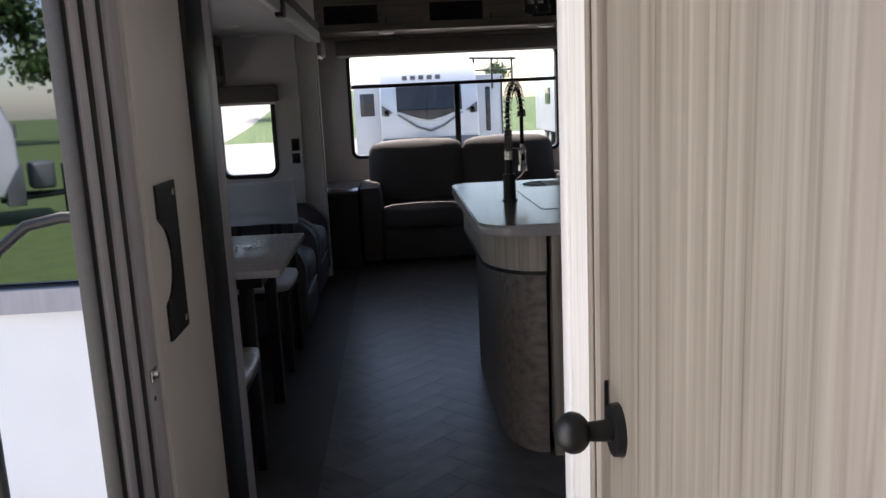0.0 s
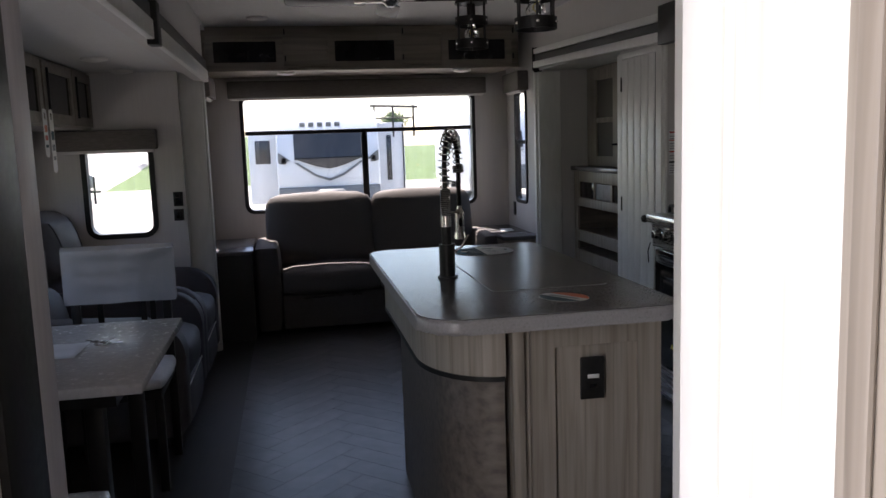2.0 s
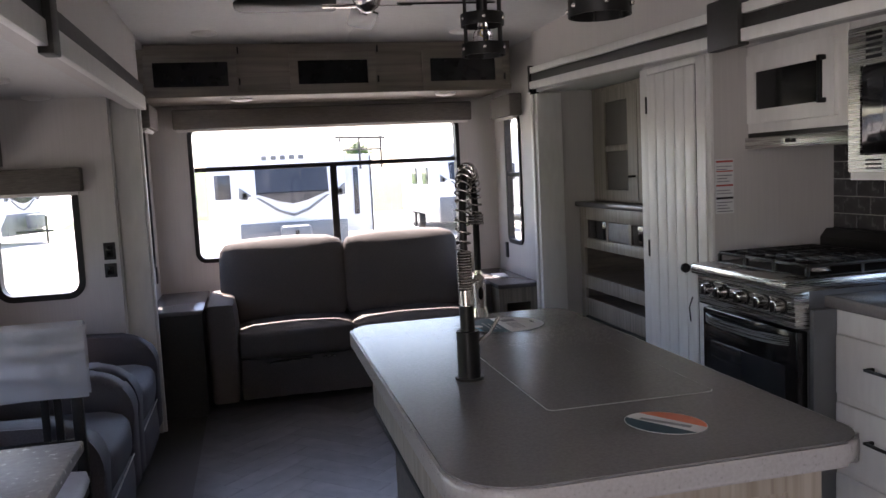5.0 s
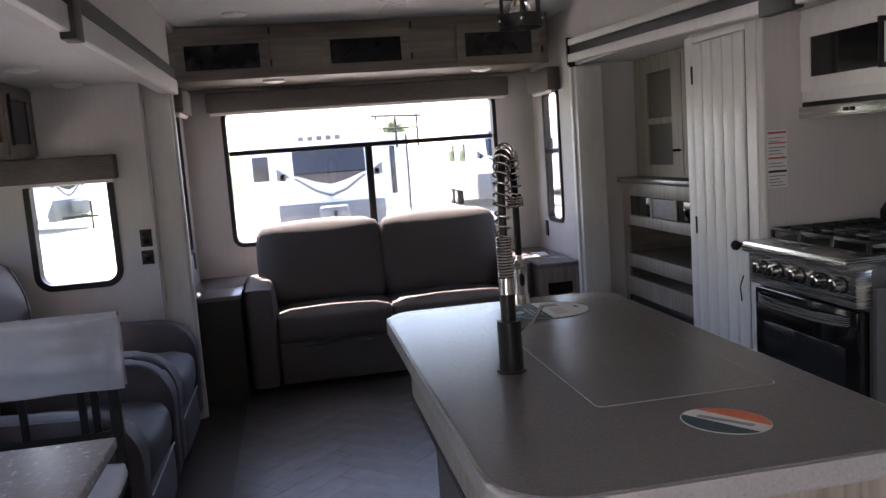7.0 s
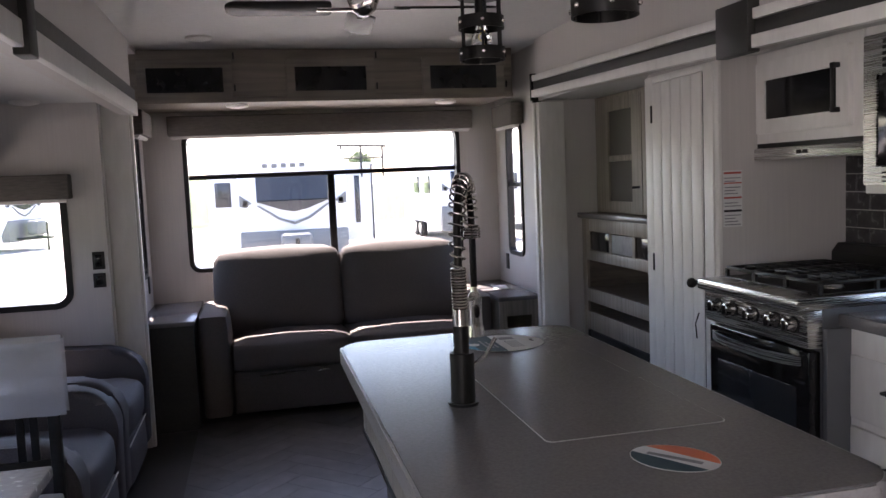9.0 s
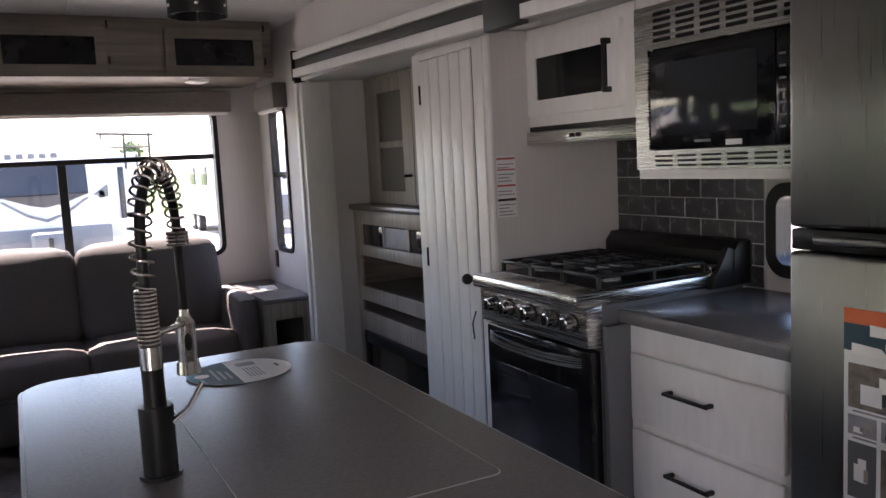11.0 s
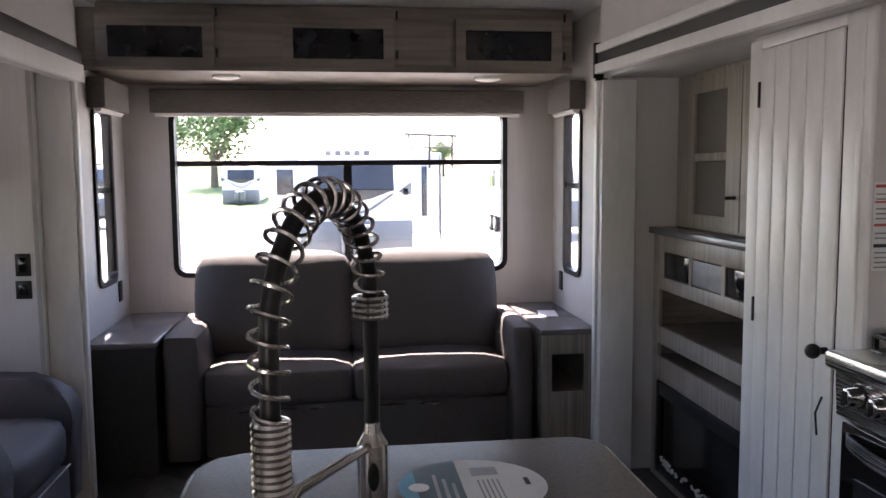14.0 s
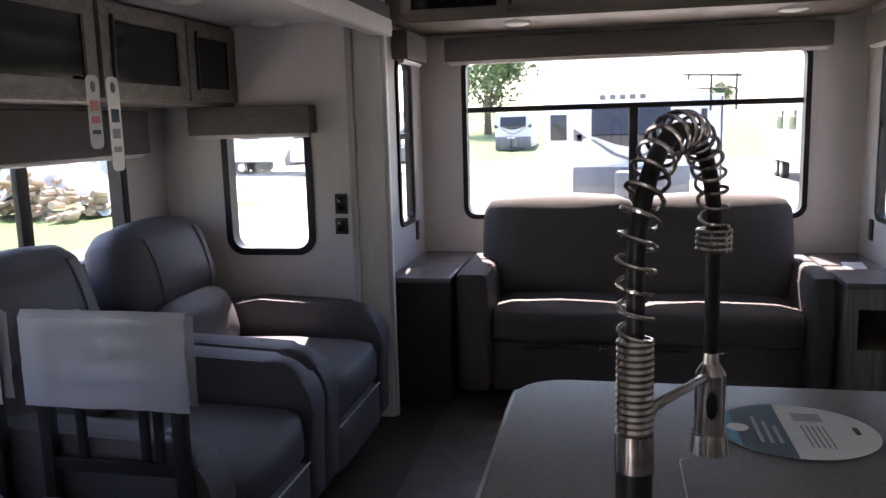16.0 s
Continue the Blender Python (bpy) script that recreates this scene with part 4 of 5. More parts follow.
for k in range(6):
    for r, z in enumerate((1.703, 1.722, 1.741, 1.760, 1.779)):
        y = 7.475 + k * 0.092
        box(bm, MX - 0.0165, MX - 0.0135, y, y + 0.07, z, z + 0.011, 0.001, 1)
for k in range(6):
    for z in (1.338, 1.352, 1.366):
        y = 7.475 + k * 0.092
        box(bm, MX - 0.0165, MX - 0.0135, y, y + 0.07, z, z + 0.006, 0.001, 1)
part("vent_slots", bm, BLACK, tr)
md = part("door", box(B(), MX - 0.012, MX + 0.004, 7.575, 8.028, 1.389, 1.681, 0.004), BLACK_GLOSS, mw, "black glass microwave door")
part("viewing_glass", box(B(), MX - 0.0135, MX - 0.012, 7.63, 8.0, 1.43, 1.64, 0.001), TINT, md)
part("maker_mark", box(B(), MX - 0.0135, MX - 0.012, 7.79, 7.85, 1.405, 1.412), LABEL_GREY, md)
cp = part("control_panel", box(B(), MX - 0.012, MX + 0.004, 7.457, 7.572, 1.389, 1.681, 0.004), BLACK_GLOSS, mw)
bm = B()
for r in range(7):
    for c in range(3):
        y, z = 7.48 + c * 0.031, 1.43 + r * 0.03
        box(bm, MX - 0.0132, MX - 0.0118, y, y + 0.02, z, z + 0.006)
part("buttons", bm, LABEL_GREY, cp, "pale button markings")
for y in (7.70,):
    part("rating_sticker", box(B(), MX - 0.0135, MX - 0.012, y - 0.02, y + 0.035, 1.393, 1.408), LABEL_WHITE, md)

# fridge
FRX, FR0, FR1 = 2.42, 6.60, 7.31
fr = thing("refrigerator", 2.8, 7.0, 0, "brushed stainless two-door refrigerator", "refrigerator")
part("body", box(B(), FRX + 0.06, SRX - 0.02, FR0 + 0.01, FR1 - 0.005, 0.02, 1.80), BLACK, fr)
part("freezer_door", box(B(), FRX, FRX + 0.056, FR0, FR1, 1.215, 1.81, 0.012, 3), STEEL_DARK, fr)
fd = part("fridge_door", box(B(), FRX, FRX + 0.056, FR0, FR1, 0.05, 1.165, 0.012, 3), STEEL_DARK, fr)
part("handle_recess", box(B(), FRX + 0.006, FRX + 0.05, FR0 + 0.005, FR1 - 0.003, 1.168, 1.212, 0.004), BLACK, fr, "dark grip strip between the doors")
part("grip", box(B(), FRX - 0.006, FRX + 0.02, FR0 + 0.03, FR1 - 0.06, 1.182, 1.20, 0.006), STEEL_DARK, fr)
fl = thing("brochure", FRX, 7.08, 0.75, "printed brochure with orange and blue pictures stuck on the fridge", "brochure")
part("sheet", box(B(), FRX - 0.004, FRX - 0.001, 6.86, 7.175, 0.60, 1.085), LABEL_WHITE, fl)
part("orange_header", box(B(), FRX - 0.0055, FRX - 0.004, 6.86, 7.175, 1.055, 1.085), LABEL_ORANGE, fl)
part("dark_header", box(B(), FRX - 0.0055, FRX - 0.004, 6.86, 7.175, 1.0, 1.055), LABEL_SLATE, fl)
for y, z, r in ((7.085, 1.045, 0.017), (7.125, 1.005, 0.016)):
    bm = B()
    prism(bm, [(y - 2.6 * r, z - r * 0.2), (y - 1.8 * r, z + r * 0.5), (y + 2 * r, z + r * 0.7), (y + 2 * r, z - r * 0.6), (y - 2 * r, z - r * 0.6)], FRX - 0.0068, FRX - 0.0055, "x")
    part("vehicle_print", bm, LENS, fl)
part("round_print", cyl(B(), (FRX - 0.0075, 7.065, 1.017), (FRX - 0.0055, 7.065, 1.017), 0.022, seg=24), LENS, fl)
rnd = random.Random(9)
for y0, y1, z0, z1 in ((7.035, 7.165, 0.885, 0.975), (6.895, 7.02, 0.935, 0.965), (6.895, 7.02, 0.79, 0.92), (7.105, 7.165, 0.83, 0.87), (7.035, 7.095, 0.83, 0.87), (7.105, 7.165, 0.70, 0.815), (7.035, 7.095, 0.70, 0.815), (6.895, 7.02, 0.66, 0.775), (7.035, 7.165, 0.62, 0.685)):
    part("picture", box(B(), FRX - 0.0055, FRX - 0.004, y0, y1, z0, z1), (LABEL_GREY, WOOD_DARK, SIDING_GREY)[rnd.randrange(3)], fl)
    w, h = y1 - y0, z1 - z0
    for k in range(3):
        a, c = y0 + w * rnd.uniform(0.05, 0.6), z0 + h * rnd.uniform(0.05, 0.5)
        part("picture_detail", box(B(), FRX - 0.0062 - 0.0003 * k, FRX - 0.0055, a, a + w * rnd.uniform(0.15, 0.35), c, c + h * rnd.uniform(0.2, 0.45)), (LENS, WOOD, INK, LABEL_WHITE)[rnd.randrange(4)], fl)
    part("caption", box(B(), FRX - 0.0055, FRX - 0.004, y0, y1 - 0.01, z0 - 0.008, z0 - 0.005), LABEL_GREY, fl)

fl.location.z -= 0.022

# backsplash: charcoal tiles in half bond with pale joints
solid("backsplash", GROUT, "charcoal brick-bond tiled backsplash with pale grout", "backsplash", (SRX - 0.006, SRX - 0.0005, 7.97, 8.688, 0.916, 1.42))
splash = bpy.data.objects["backsplash"]
TW, TH = 0.152, 0.0735


def tile_mesh(w):
    bm = box(B(), -0.005, 0, 0, w, 0, TH - 0.004, 0.0012, 1)
    me = bpy.data.meshes.new("tile")
    bm.to_mesh(me)
    bm.free()
    me.materials.append(TILE)
    return me


cache = {}
for r in range(7):
    z = 0.918 + r * TH
    y = 8.688 - (0.0 if r % 2 else TW / 2) - 0.065
    edges = [8.688]
    while y > 7.975:
        edges.append(y)
        y -= TW
    edges.append(7.972)
    for b, a in zip(edges, edges[1:]):
        w = round(b - a - 0.004, 4)
        if w < 0.01:
            continue
        if w not in cache:
            cache[w] = tile_mesh(w)
        t = new("tile", cache[w])
        t.parent = splash
        t.location = (SRX - 0.0065, a + 0.002, z)


# ---- recliners ----
def recliner(y0, y1, label):
    r = thing("recliner", -0.35, (y0 + y1) / 2, 0, label, "recliner", "theatre recliners")
    aw = 0.125
    for a in (y0, y1 - aw):
        prof = [(-0.78, 0.06), (0.08, 0.06), (0.125, 0.12)] + [(0.13 - 0.17 * (1 - math.cos(radians(t))), 0.44 + 0.175 * math.sin(radians(t))) for t in range(0, 91, 10)] + [(-0.45, 0.635), (-0.78, 0.60)]
        part("armrest", prism(B(), prof, a, a + aw, "y", 0.035, 4), RECLINER, r)
    part("base", box(B(), -0.80, 0.02, y0 + aw, y1 - aw, 0.05, 0.27, 0.02), RECLINER, r)
    part("seat_cushion", soft(-0.58, 0.115, y0 + aw + 0.004, y1 - aw - 0.004, 0.27, 0.475, 0.06, puff=0.025), RECLINER, r)
    part("footrest", soft(0.03, 0.12, y0 + aw + 0.006, y1 - aw - 0.006, 0.07, 0.27, 0.03, puff=0.012), RECLINER, r)
    part("edge_piping", box(B(), 0.116, 0.121, y0 + aw + 0.02, y1 - aw - 0.02, 0.266, 0.271), LENS, r, "pale seam along the footrest")
    lean = Matrix.Translation((-0.62, 0, 0.42)) @ Matrix.Rotation(radians(-16), 4, "Y") @ Matrix.Translation((0.62, 0, -0.42))
    part("lumbar_cushion", soft(-0.74, -0.50, y0 + aw + 0.002, y1 - aw - 0.002, 0.42, 0.70, 0.07, puff=0.035, turn=lean), RECLINER, r)
    part("head_cushion", soft(-0.77, -0.545, y0 + 0.085, y1 - 0.085, 0.685, 1.04, 0.085, puff=0.035, turn=lean), RECLINER, r)
    part("back_shell", soft(-0.87, -0.73, y0 + 0.07, y1 - 0.07, 0.25, 0.98, 0.05, turn=lean @ Matrix.Translation((0.0, 0, 0))), RECLINER, r)
    for s in (-1, 1):
        y = (y0 + y1) / 2 + s * 0.2
        part("seam", tube(B(), [lean @ Vector((-0.548 + 0.035 * (1 - ((z - 0.86) / 0.17) ** 2) - 0.004, y, z)) for z in (0.71, 0.76, 0.82, 0.88, 0.94, 0.99)], 0.004, 6), RECLINER, r)
    for x in (-0.7, 0.0):
        for y in (y0 + 0.06, y1 - 0.06):
            part("foot", cyl(B(), (x, y, 0.0), (x, y, 0.062), 0.022), BLACK, r)


recliner(8.53, 9.37, "grey upholstered theatre recliner with padded arms")
recliner(9.40, 10.24, "grey upholstered theatre recliner beside the small window")

# ---- dinette ----
tb = thing("dining_table", -0.33, 7.4, 0, "pale grey laminate dining table on black legs", "table")
part("tabletop", box(B(), -0.88, 0.225, 6.98, 7.82, 0.742, 0.772, 0.006), TABLE, tb)
part("apron", box(B(), -0.84, 0.14, 7.06, 7.74, 0.69, 0.742), BLACK, tb)
for x in (-0.72, 0.07):
    for y in (7.12, 7.68):
        part("leg", box(B(), x - 0.025, x + 0.025, y - 0.025, y + 0.025, 0.0, 0.69, 0.004), BLACK, tb)


def dining_chair(name, x, y, turn, cover, label):
    """Built facing -y about its own place, back at +y."""
    c = thing(name, 0, 0, 0, label, "chair", "dining chairs")
    part("seat", soft(-0.215, 0.215, -0.22, 0.20, 0.425, 0.485, 0.028, puff=0.012), SHEET if cover else TABLE, c, "pale wrapped seat pad")
    part("seat_frame", box(B(), -0.205, 0.205, -0.20, 0.205, 0.39, 0.424, 0.004), BLACK, c)
    for sx in (-0.19, 0.19):
        part("leg", box(B(), sx - 0.017, sx + 0.017, -0.19, -0.156, 0, 0.39, 0.003), BLACK, c)
        part("back_post", box(B(), sx - 0.017, sx + 0.017, 0.205, 0.237, 0, 0.955, 0.003), BLACK, c)
    for z in (0.56, 0.78, 0.86, 0.92):
        part("back_rail", box(B(), -0.173, 0.173, 0.21, 0.228, z - 0.018, z + 0.018, 0.003), BLACK, c)
    for u in (-0.09, 0.09, 0.13):
        part("back_slat", box(B(), u - 0.012, u + 0.012, 0.212, 0.226, 0.578, 0.90, 0.002), BLACK, c)
    if cover:
        bm = B()
        n, m = 26, 14
        for side in (-1, 1):
            grid = [[None] * (m + 1) for _ in range(n + 1)]
            for i in range(n + 1):
                for j in range(m + 1):
                    u, v = -0.232 + 0.464 * i / n, 0.722 + 0.252 * j / m
                    bow = 0.012 * (1 - (2 * i / n - 1) ** 2) * (1 - j / m)
                    w = 0.022 + 0.007 * noise.noise((u * 9, v * 11, side * 3)) + 0.004 * noise.noise((u * 30, v * 24, side)) - 0.004 * bow
                    grid[i][j] = bm.verts.new((u * (1 + 0.012 * noise.noise((v * 12, side, 0))), 0.221 + side * (w if j < m else 0.006), v + 0.006 * noise.noise((u * 8, side, 5)) * (1 if j == 0 else 0.4)))
            for i in range(n):
                for j in range(m):
                    bm.faces.new((grid[i][j], grid[i + 1][j], grid[i + 1][j + 1], grid[i][j + 1]))
        bmesh.ops.remove_doubles(bm, verts=bm.verts, dist=0.013)
        part("packing_cover", bm, COVER, c, "white wrinkled packing sheet over the backrest")
    c.matrix_basis = pose(x, y, 0, 0, 0, turn)
    return c


dining_chair("dining_chair", -0.118, 8.28, 0, True, "black dining chair with white packing sheet over its back")
dining_chair("dining_chair", -0.65, 8.28, 0, True, "black dining chair with white packing sheet over its back")
dining_chair("dining_chair", -0.09, 6.80, 180, False, "black dining chair with pale seat pushed under the table")
dining_chair("dining_chair", -0.62, 6.80, 180, False, "black dining chair with pale seat pushed under the table")

keys = thing("key_ring", 0.02, 7.45, 0.772, "bunch of metal keys lying on the table", "keys")
part("ring", tube(B(), [(0.02 + 0.018 * math.cos(a), 7.46 + 0.018 * math.sin(a), 0.777) for a in (k * math.pi / 8 for k in range(16))], 0.002, 6, True), CHROME, keys)
for k, a in enumerate((0.3, 1.1, 2.4)):
    t = Matrix.Translation((0.02, 7.45, 0.776 + 0.004 * k)) @ Matrix.Rotation(a, 4, "Z")
    part("key", box(box(B(), 0.012, 0.035, -0.012, 0.012, -0.0012, 0.0012, 0.001, 1, t), 0.035, 0.07, -0.004, 0.004, -0.001, 0.001, 0.0005, 1, t), CHROME, keys)
bag = thing("plastic_bag", -0.12, 7.4, 0.772, "flat clear plastic bag with papers on the table", "plastic bag")
bm = B()
for i in range(13):
    for j in range(9):
        x, y = -0.32 + 0.3 * i / 12, 7.30 + 0.2 * j / 8
        bm.verts.new((x, y, 0.7745 + 0.008 * abs(noise.noise((x * 14, y * 14, 1)))))
bm.verts.ensure_lookup_table()
for i in range(12):
    for j in range(8):
        bm.faces.new([bm.verts[i * 9 + j], bm.verts[(i + 1) * 9 + j], bm.verts[(i + 1) * 9 + j + 1], bm.verts[i * 9 + j + 1]])
part("film", bm, SHEET, bag)

# ---- cabinets over the left window ----
lc = thing("overhead_cabinet", -0.8, 8.4, 1.5, "grey-brown wood overhead cabinets with dark glass doors", "cabinet")
part("body", box(B(), SLX + 0.003, -0.57, 6.56, SLF - 0.004, 1.515, SLT - 0.004, 0.003), WOOD_X, lc)
for a, b in ((6.60, 7.28), (7.30, 7.98), (8.00, 8.60), (8.62, 9.215), (9.245, 9.815), (9.83, 10.25)):
    bm = B()
    o = panel_door(bm, "x", -0.57, 0.018, a, b, 1.53, SLT - 0.02, 0.055)
    d = part("door", bm, WOOD_X, lc)
    part("glass", box(B(), -0.568, -0.562, *o), BLACK_GLOSS, d, "dark glass panel")
    part("handle", box(B(), -0.552, -0.54, o[0] + 0.0, o[0] + 0.012, o[2] - 0.01, o[3] + 0.02, 0.003), BLACK, d)
for y, z0, z1, w, mt in ((9.155, 1.36, 1.60, 0.07, LABEL_WHITE), (9.265, 1.28, 1.60, 0.07, LENS)):
    tg = thing("hang_tag", -0.6, y, z0, "printed card hang tag looped on a cabinet handle", "tag")
    out, hole = rounded(y - w / 2, y + w / 2, z0, z1, 0.022, 5), rounded(y - 0.014, y + 0.014, z1 - 0.055, z1 - 0.018, 0.0135, 5)
    part("card", ringed(B(), out, hole, -0.538, -0.5365, "x"), mt, tg)
    for k, (h0, h1) in enumerate(((0.35, 0.45), (0.2, 0.26), (0.52, 0.66))):
        part("print", box(B(), -0.5365, -0.5355, y - w * 0.32, y + w * 0.32, z0 + (z1 - z0) * h0, z0 + (z1 - z0) * h1), (LABEL_RED, LABEL_SLATE, LABEL_ORANGE)[k] if mt is LABEL_WHITE else (LABEL_GREY, LABEL_GREY, LABEL_SLATE)[k], tg)


def plate(x0, x1, y, z0, z1, label):
    p = thing("wall_switch", (x0 + x1) / 2, y, z0, label, "switch")
    part("plate", box(B(), x0, x1, y - 0.006, y - 0.0005, z0, z1, 0.002), BLACK, p)
    part("rocker", box(B(), x0 + 0.014, x1 - 0.014, y - 0.011, y - 0.006, z0 + 0.016, z1 - 0.016, 0.002), BLACK_GLOSS, p)


plate(-0.107, -0.047, SLF, 1.012, 1.105, "black wall switch plate beside the small window")
plate(-0.110, -0.048, SLF, 0.918, 0.993, "black wall outlet plate under the switch")
for x in (LX, RX):
    s = 1 if x == LX else -1
    p = thing("wall_outlet", x, 11.3, 0.72, "small black wall outlet beside the end table", "outlet")
    part("plate", box(B(), min(x + s * 0.001, x + s * 0.008), max(x + s * 0.001, x + s * 0.008), 11.24, 11.30, 0.745, 0.855, 0.002), BLACK, p)

# ---- stickers on the island and end table ----


def ellipse(cx, cy, a, b, turn, lo=0.0, hi=360.0, n=48):
    t = radians(turn)
    return [(cx + a * math.cos(u) * math.cos(t) - b * math.sin(u) * math.sin(t), cy + a * math.cos(u) * math.sin(t) + b * math.sin(u) * math.cos(t))
            for u in (radians(lo + (hi - lo) * k / (n - 1 if hi - lo < 360 else n)) for k in range(n))]


ov = thing("oval_sticker", 1.44, 8.11, 0.9175, "oval blue and white product sticker on the worktop", "sticker")
part("paper", prism(B(), ellipse(1.44, 8.11, 0.122, 0.115, 0), 0.9174, 0.9180), LABEL_WHITE, ov)
part("blue_half", prism(B(), ellipse(1.44, 8.11, 0.1215, 0.1145, 0, 98, 262, 30), 0.9180, 0.9184), LABEL_SLATE, ov)
part("blue_edge", prism(B(), ellipse(1.44, 8.11, 0.121, 0.114, 0, 140, 222, 20), 0.9184, 0.9187), LABEL_BLUE, ov)
part("emblem", cyl(B(), (1.352, 8.11, 0.9184), (1.352, 8.11, 0.9189), 0.017), LABEL_WHITE, ov)
for k in range(3):
    part("text_bar", box(B(), 1.378 + k * 0.014, 1.384 + k * 0.014, 8.05, 8.16 - 0.02 * k, 0.9184, 0.9188), LABEL_GREY, ov)
for k in range(5):
    part("text_line", box(B(), 1.45 + k * 0.008, 1.453 + k * 0.008, 8.04, 8.13, 0.9180, 0.9183), LABEL_GREY, ov)
part("text_block", box(B(), 1.445, 1.49, 8.15, 8.185, 0.9180, 0.9183), LABEL_GREY, ov)
part("text_block", box(B(), 1.527, 1.535, 8.10, 8.13, 0.9180, 0.9184), BLACK, ov)
ov.location.x -= 0.022
ov.location.y -= 0.065
sk = thing("round_sticker", 1.43, 7.06, 0.915, "oval orange, white and black sticker on the worktop", "sticker")
TURN2 = -52
part("paper", prism(B(), ellipse(1.43, 7.062, 0.078, 0.062, TURN2), 0.9152, 0.9157), LABEL_WHITE, sk)
part("orange_half", prism(B(), ellipse(1.43, 7.062, 0.0765, 0.0605, TURN2, 12, 150, 26), 0.9157, 0.9160), LABEL_ORANGE, sk)
part("black_half", prism(B(), ellipse(1.43, 7.062, 0.0765, 0.0605, TURN2, 186, 336, 26), 0.9157, 0.9160), LABEL_SLATE, sk)
part("text_bar", box(B(), -0.05, 0.05, -0.006, 0.006, 0.9157, 0.9160, turn=Matrix.Translation((1.43, 7.062, 0)) @ Matrix.Rotation(radians(TURN2), 4, "Z")), LABEL_GREY, sk)
sk.location.x -= 0.025
sk.location.y -= 0.045
cd = thing("paper_card", 2.34, 11.05, 0.648, "small pale paper card on the end table", "card")
part("card", box(B(), -0.05, 0.05, -0.09, 0.09, 0.6485, 0.650, turn=Matrix.Translation((2.33, 11.05, 0)) @ Matrix.Rotation(radians(-8), 4, "Z")), LABEL_WHITE, cd)


# ---- pendants and fan ----
def pendant(x, y, zb):
    p = thing("pendant_lamp", x, y, zb, "black metal cage pendant lamp with clear bulb, off", "pendant lamp", "pendants over the island")
    r = 0.066
    for z0, z1 in ((zb, zb + 0.036), (zb + 0.088, zb + 0.124)):
        part("band", ringed(B(), [(x + r * math.cos(a), y + r * math.sin(a)) for a in (k * math.pi / 20 for k in range(40))],
                            [(x + (r - 0.003) * math.cos(a), y + (r - 0.003) * math.sin(a)) for a in (k * math.pi / 20 for k in range(40))], z0, z1, "z"), BLACK, p)
    for k in range(6):
        a = k * math.pi / 3 + 0.3
        cx, cy = x + (r - 0.006) * math.cos(a), y + (r - 0.006) * math.sin(a)
        part("bar", cyl(B(), (cx, cy, zb), (cx, cy, zb + 0.178), 0.0042, seg=8), BLACK, p)
        for z in (zb + 0.018, zb + 0.106):
            part("bolt", ball(B(), (x + (r + 0.003) * math.cos(a), y + (r + 0.003) * math.sin(a), z), 0.006, seg=8), CHROME, p)
    part("cap", cyl(cyl(cyl(B(), (x, y, zb + 0.176), (x, y, zb + 0.20), 0.066, 0.063, 36), (x, y, zb + 0.20), (x, y, zb + 0.222), 0.045, 0.016, 28), (x, y, zb + 0.22), (x, y, zb + 0.235), 0.012), BLACK, p)
    part("stem", cyl(B(), (x, y, zb + 0.235), (x, y, CEILING - 0.02), 0.0065, seg=10), BLACK, p)
    part("canopy", cyl(B(), (x, y, CEILING - 0.022), (x, y, CEILING - 0.001), 0.05, 0.058, 28), BLACK, p)
    part("socket", cyl(B(), (x, y, zb + 0.105), (x, y, zb + 0.18), 0.017), BLACK, p)
    b = part("bulb", ball(cyl(B(), (x, y, zb + 0.075), (x, y, zb + 0.105), 0.022, 0.013), (x, y, zb + 0.056), 0.031), BULB, p, "clear glass bulb")
    part("filament", tube(B(), [(x + 0.006 * math.cos(k), y + 0.006 * math.sin(k), zb + 0.05 + 0.005 * k) for k in range(9)], 0.001, 5), LABEL_YELLOW, b)


pendant(1.393, 8.06, 1.742)
pendant(1.417, 7.28, 1.711)
fx, fy, fz = 1.21, 9.13, 2.115
fan = thing("ceiling_fan", fx, fy, CEILING, "ceiling fan with dark blades and nickel hub, at rest", "ceiling fan")
part("motor", cyl(cyl(cyl(B(), (fx, fy, fz - 0.01), (fx, fy, fz + 0.05), 0.05, 0.075, 28), (fx, fy, fz + 0.05), (fx, fy, CEILING), 0.075, 0.06, 28), (fx, fy, fz - 0.035), (fx, fy, fz - 0.01), 0.02, 0.05, 28), CHROME, fan)
for a in (176, 86, -4, 268):
    t = Matrix.Translation((fx, fy, fz)) @ Matrix.Rotation(radians(a), 4, "Z") @ Matrix.Rotation(radians(13), 4, "X")
    bl = part("blade", prism(B(), rounded(0.13, 0.55, -0.062, 0.062, (0.045, 0.02, 0.02, 0.045), 5), -0.004, 0.004, "z", 0.002), BLACK, fan)
    bl.data.transform(Matrix.Translation((fx, fy, CEILING)))
    bl.data.transform(Matrix.Translation((-fx, -fy, -CEILING)) @ t)
    ir = part("blade_iron", box(B(), 0.04, 0.19, -0.018, 0.018, -0.010, -0.004, 0.003), CHROME, bl)
    ir.data.transform(Matrix.Translation((fx, fy, CEILING)))
    ir.data.transform(Matrix.Translation((-fx, -fy, -CEILING)) @ t)

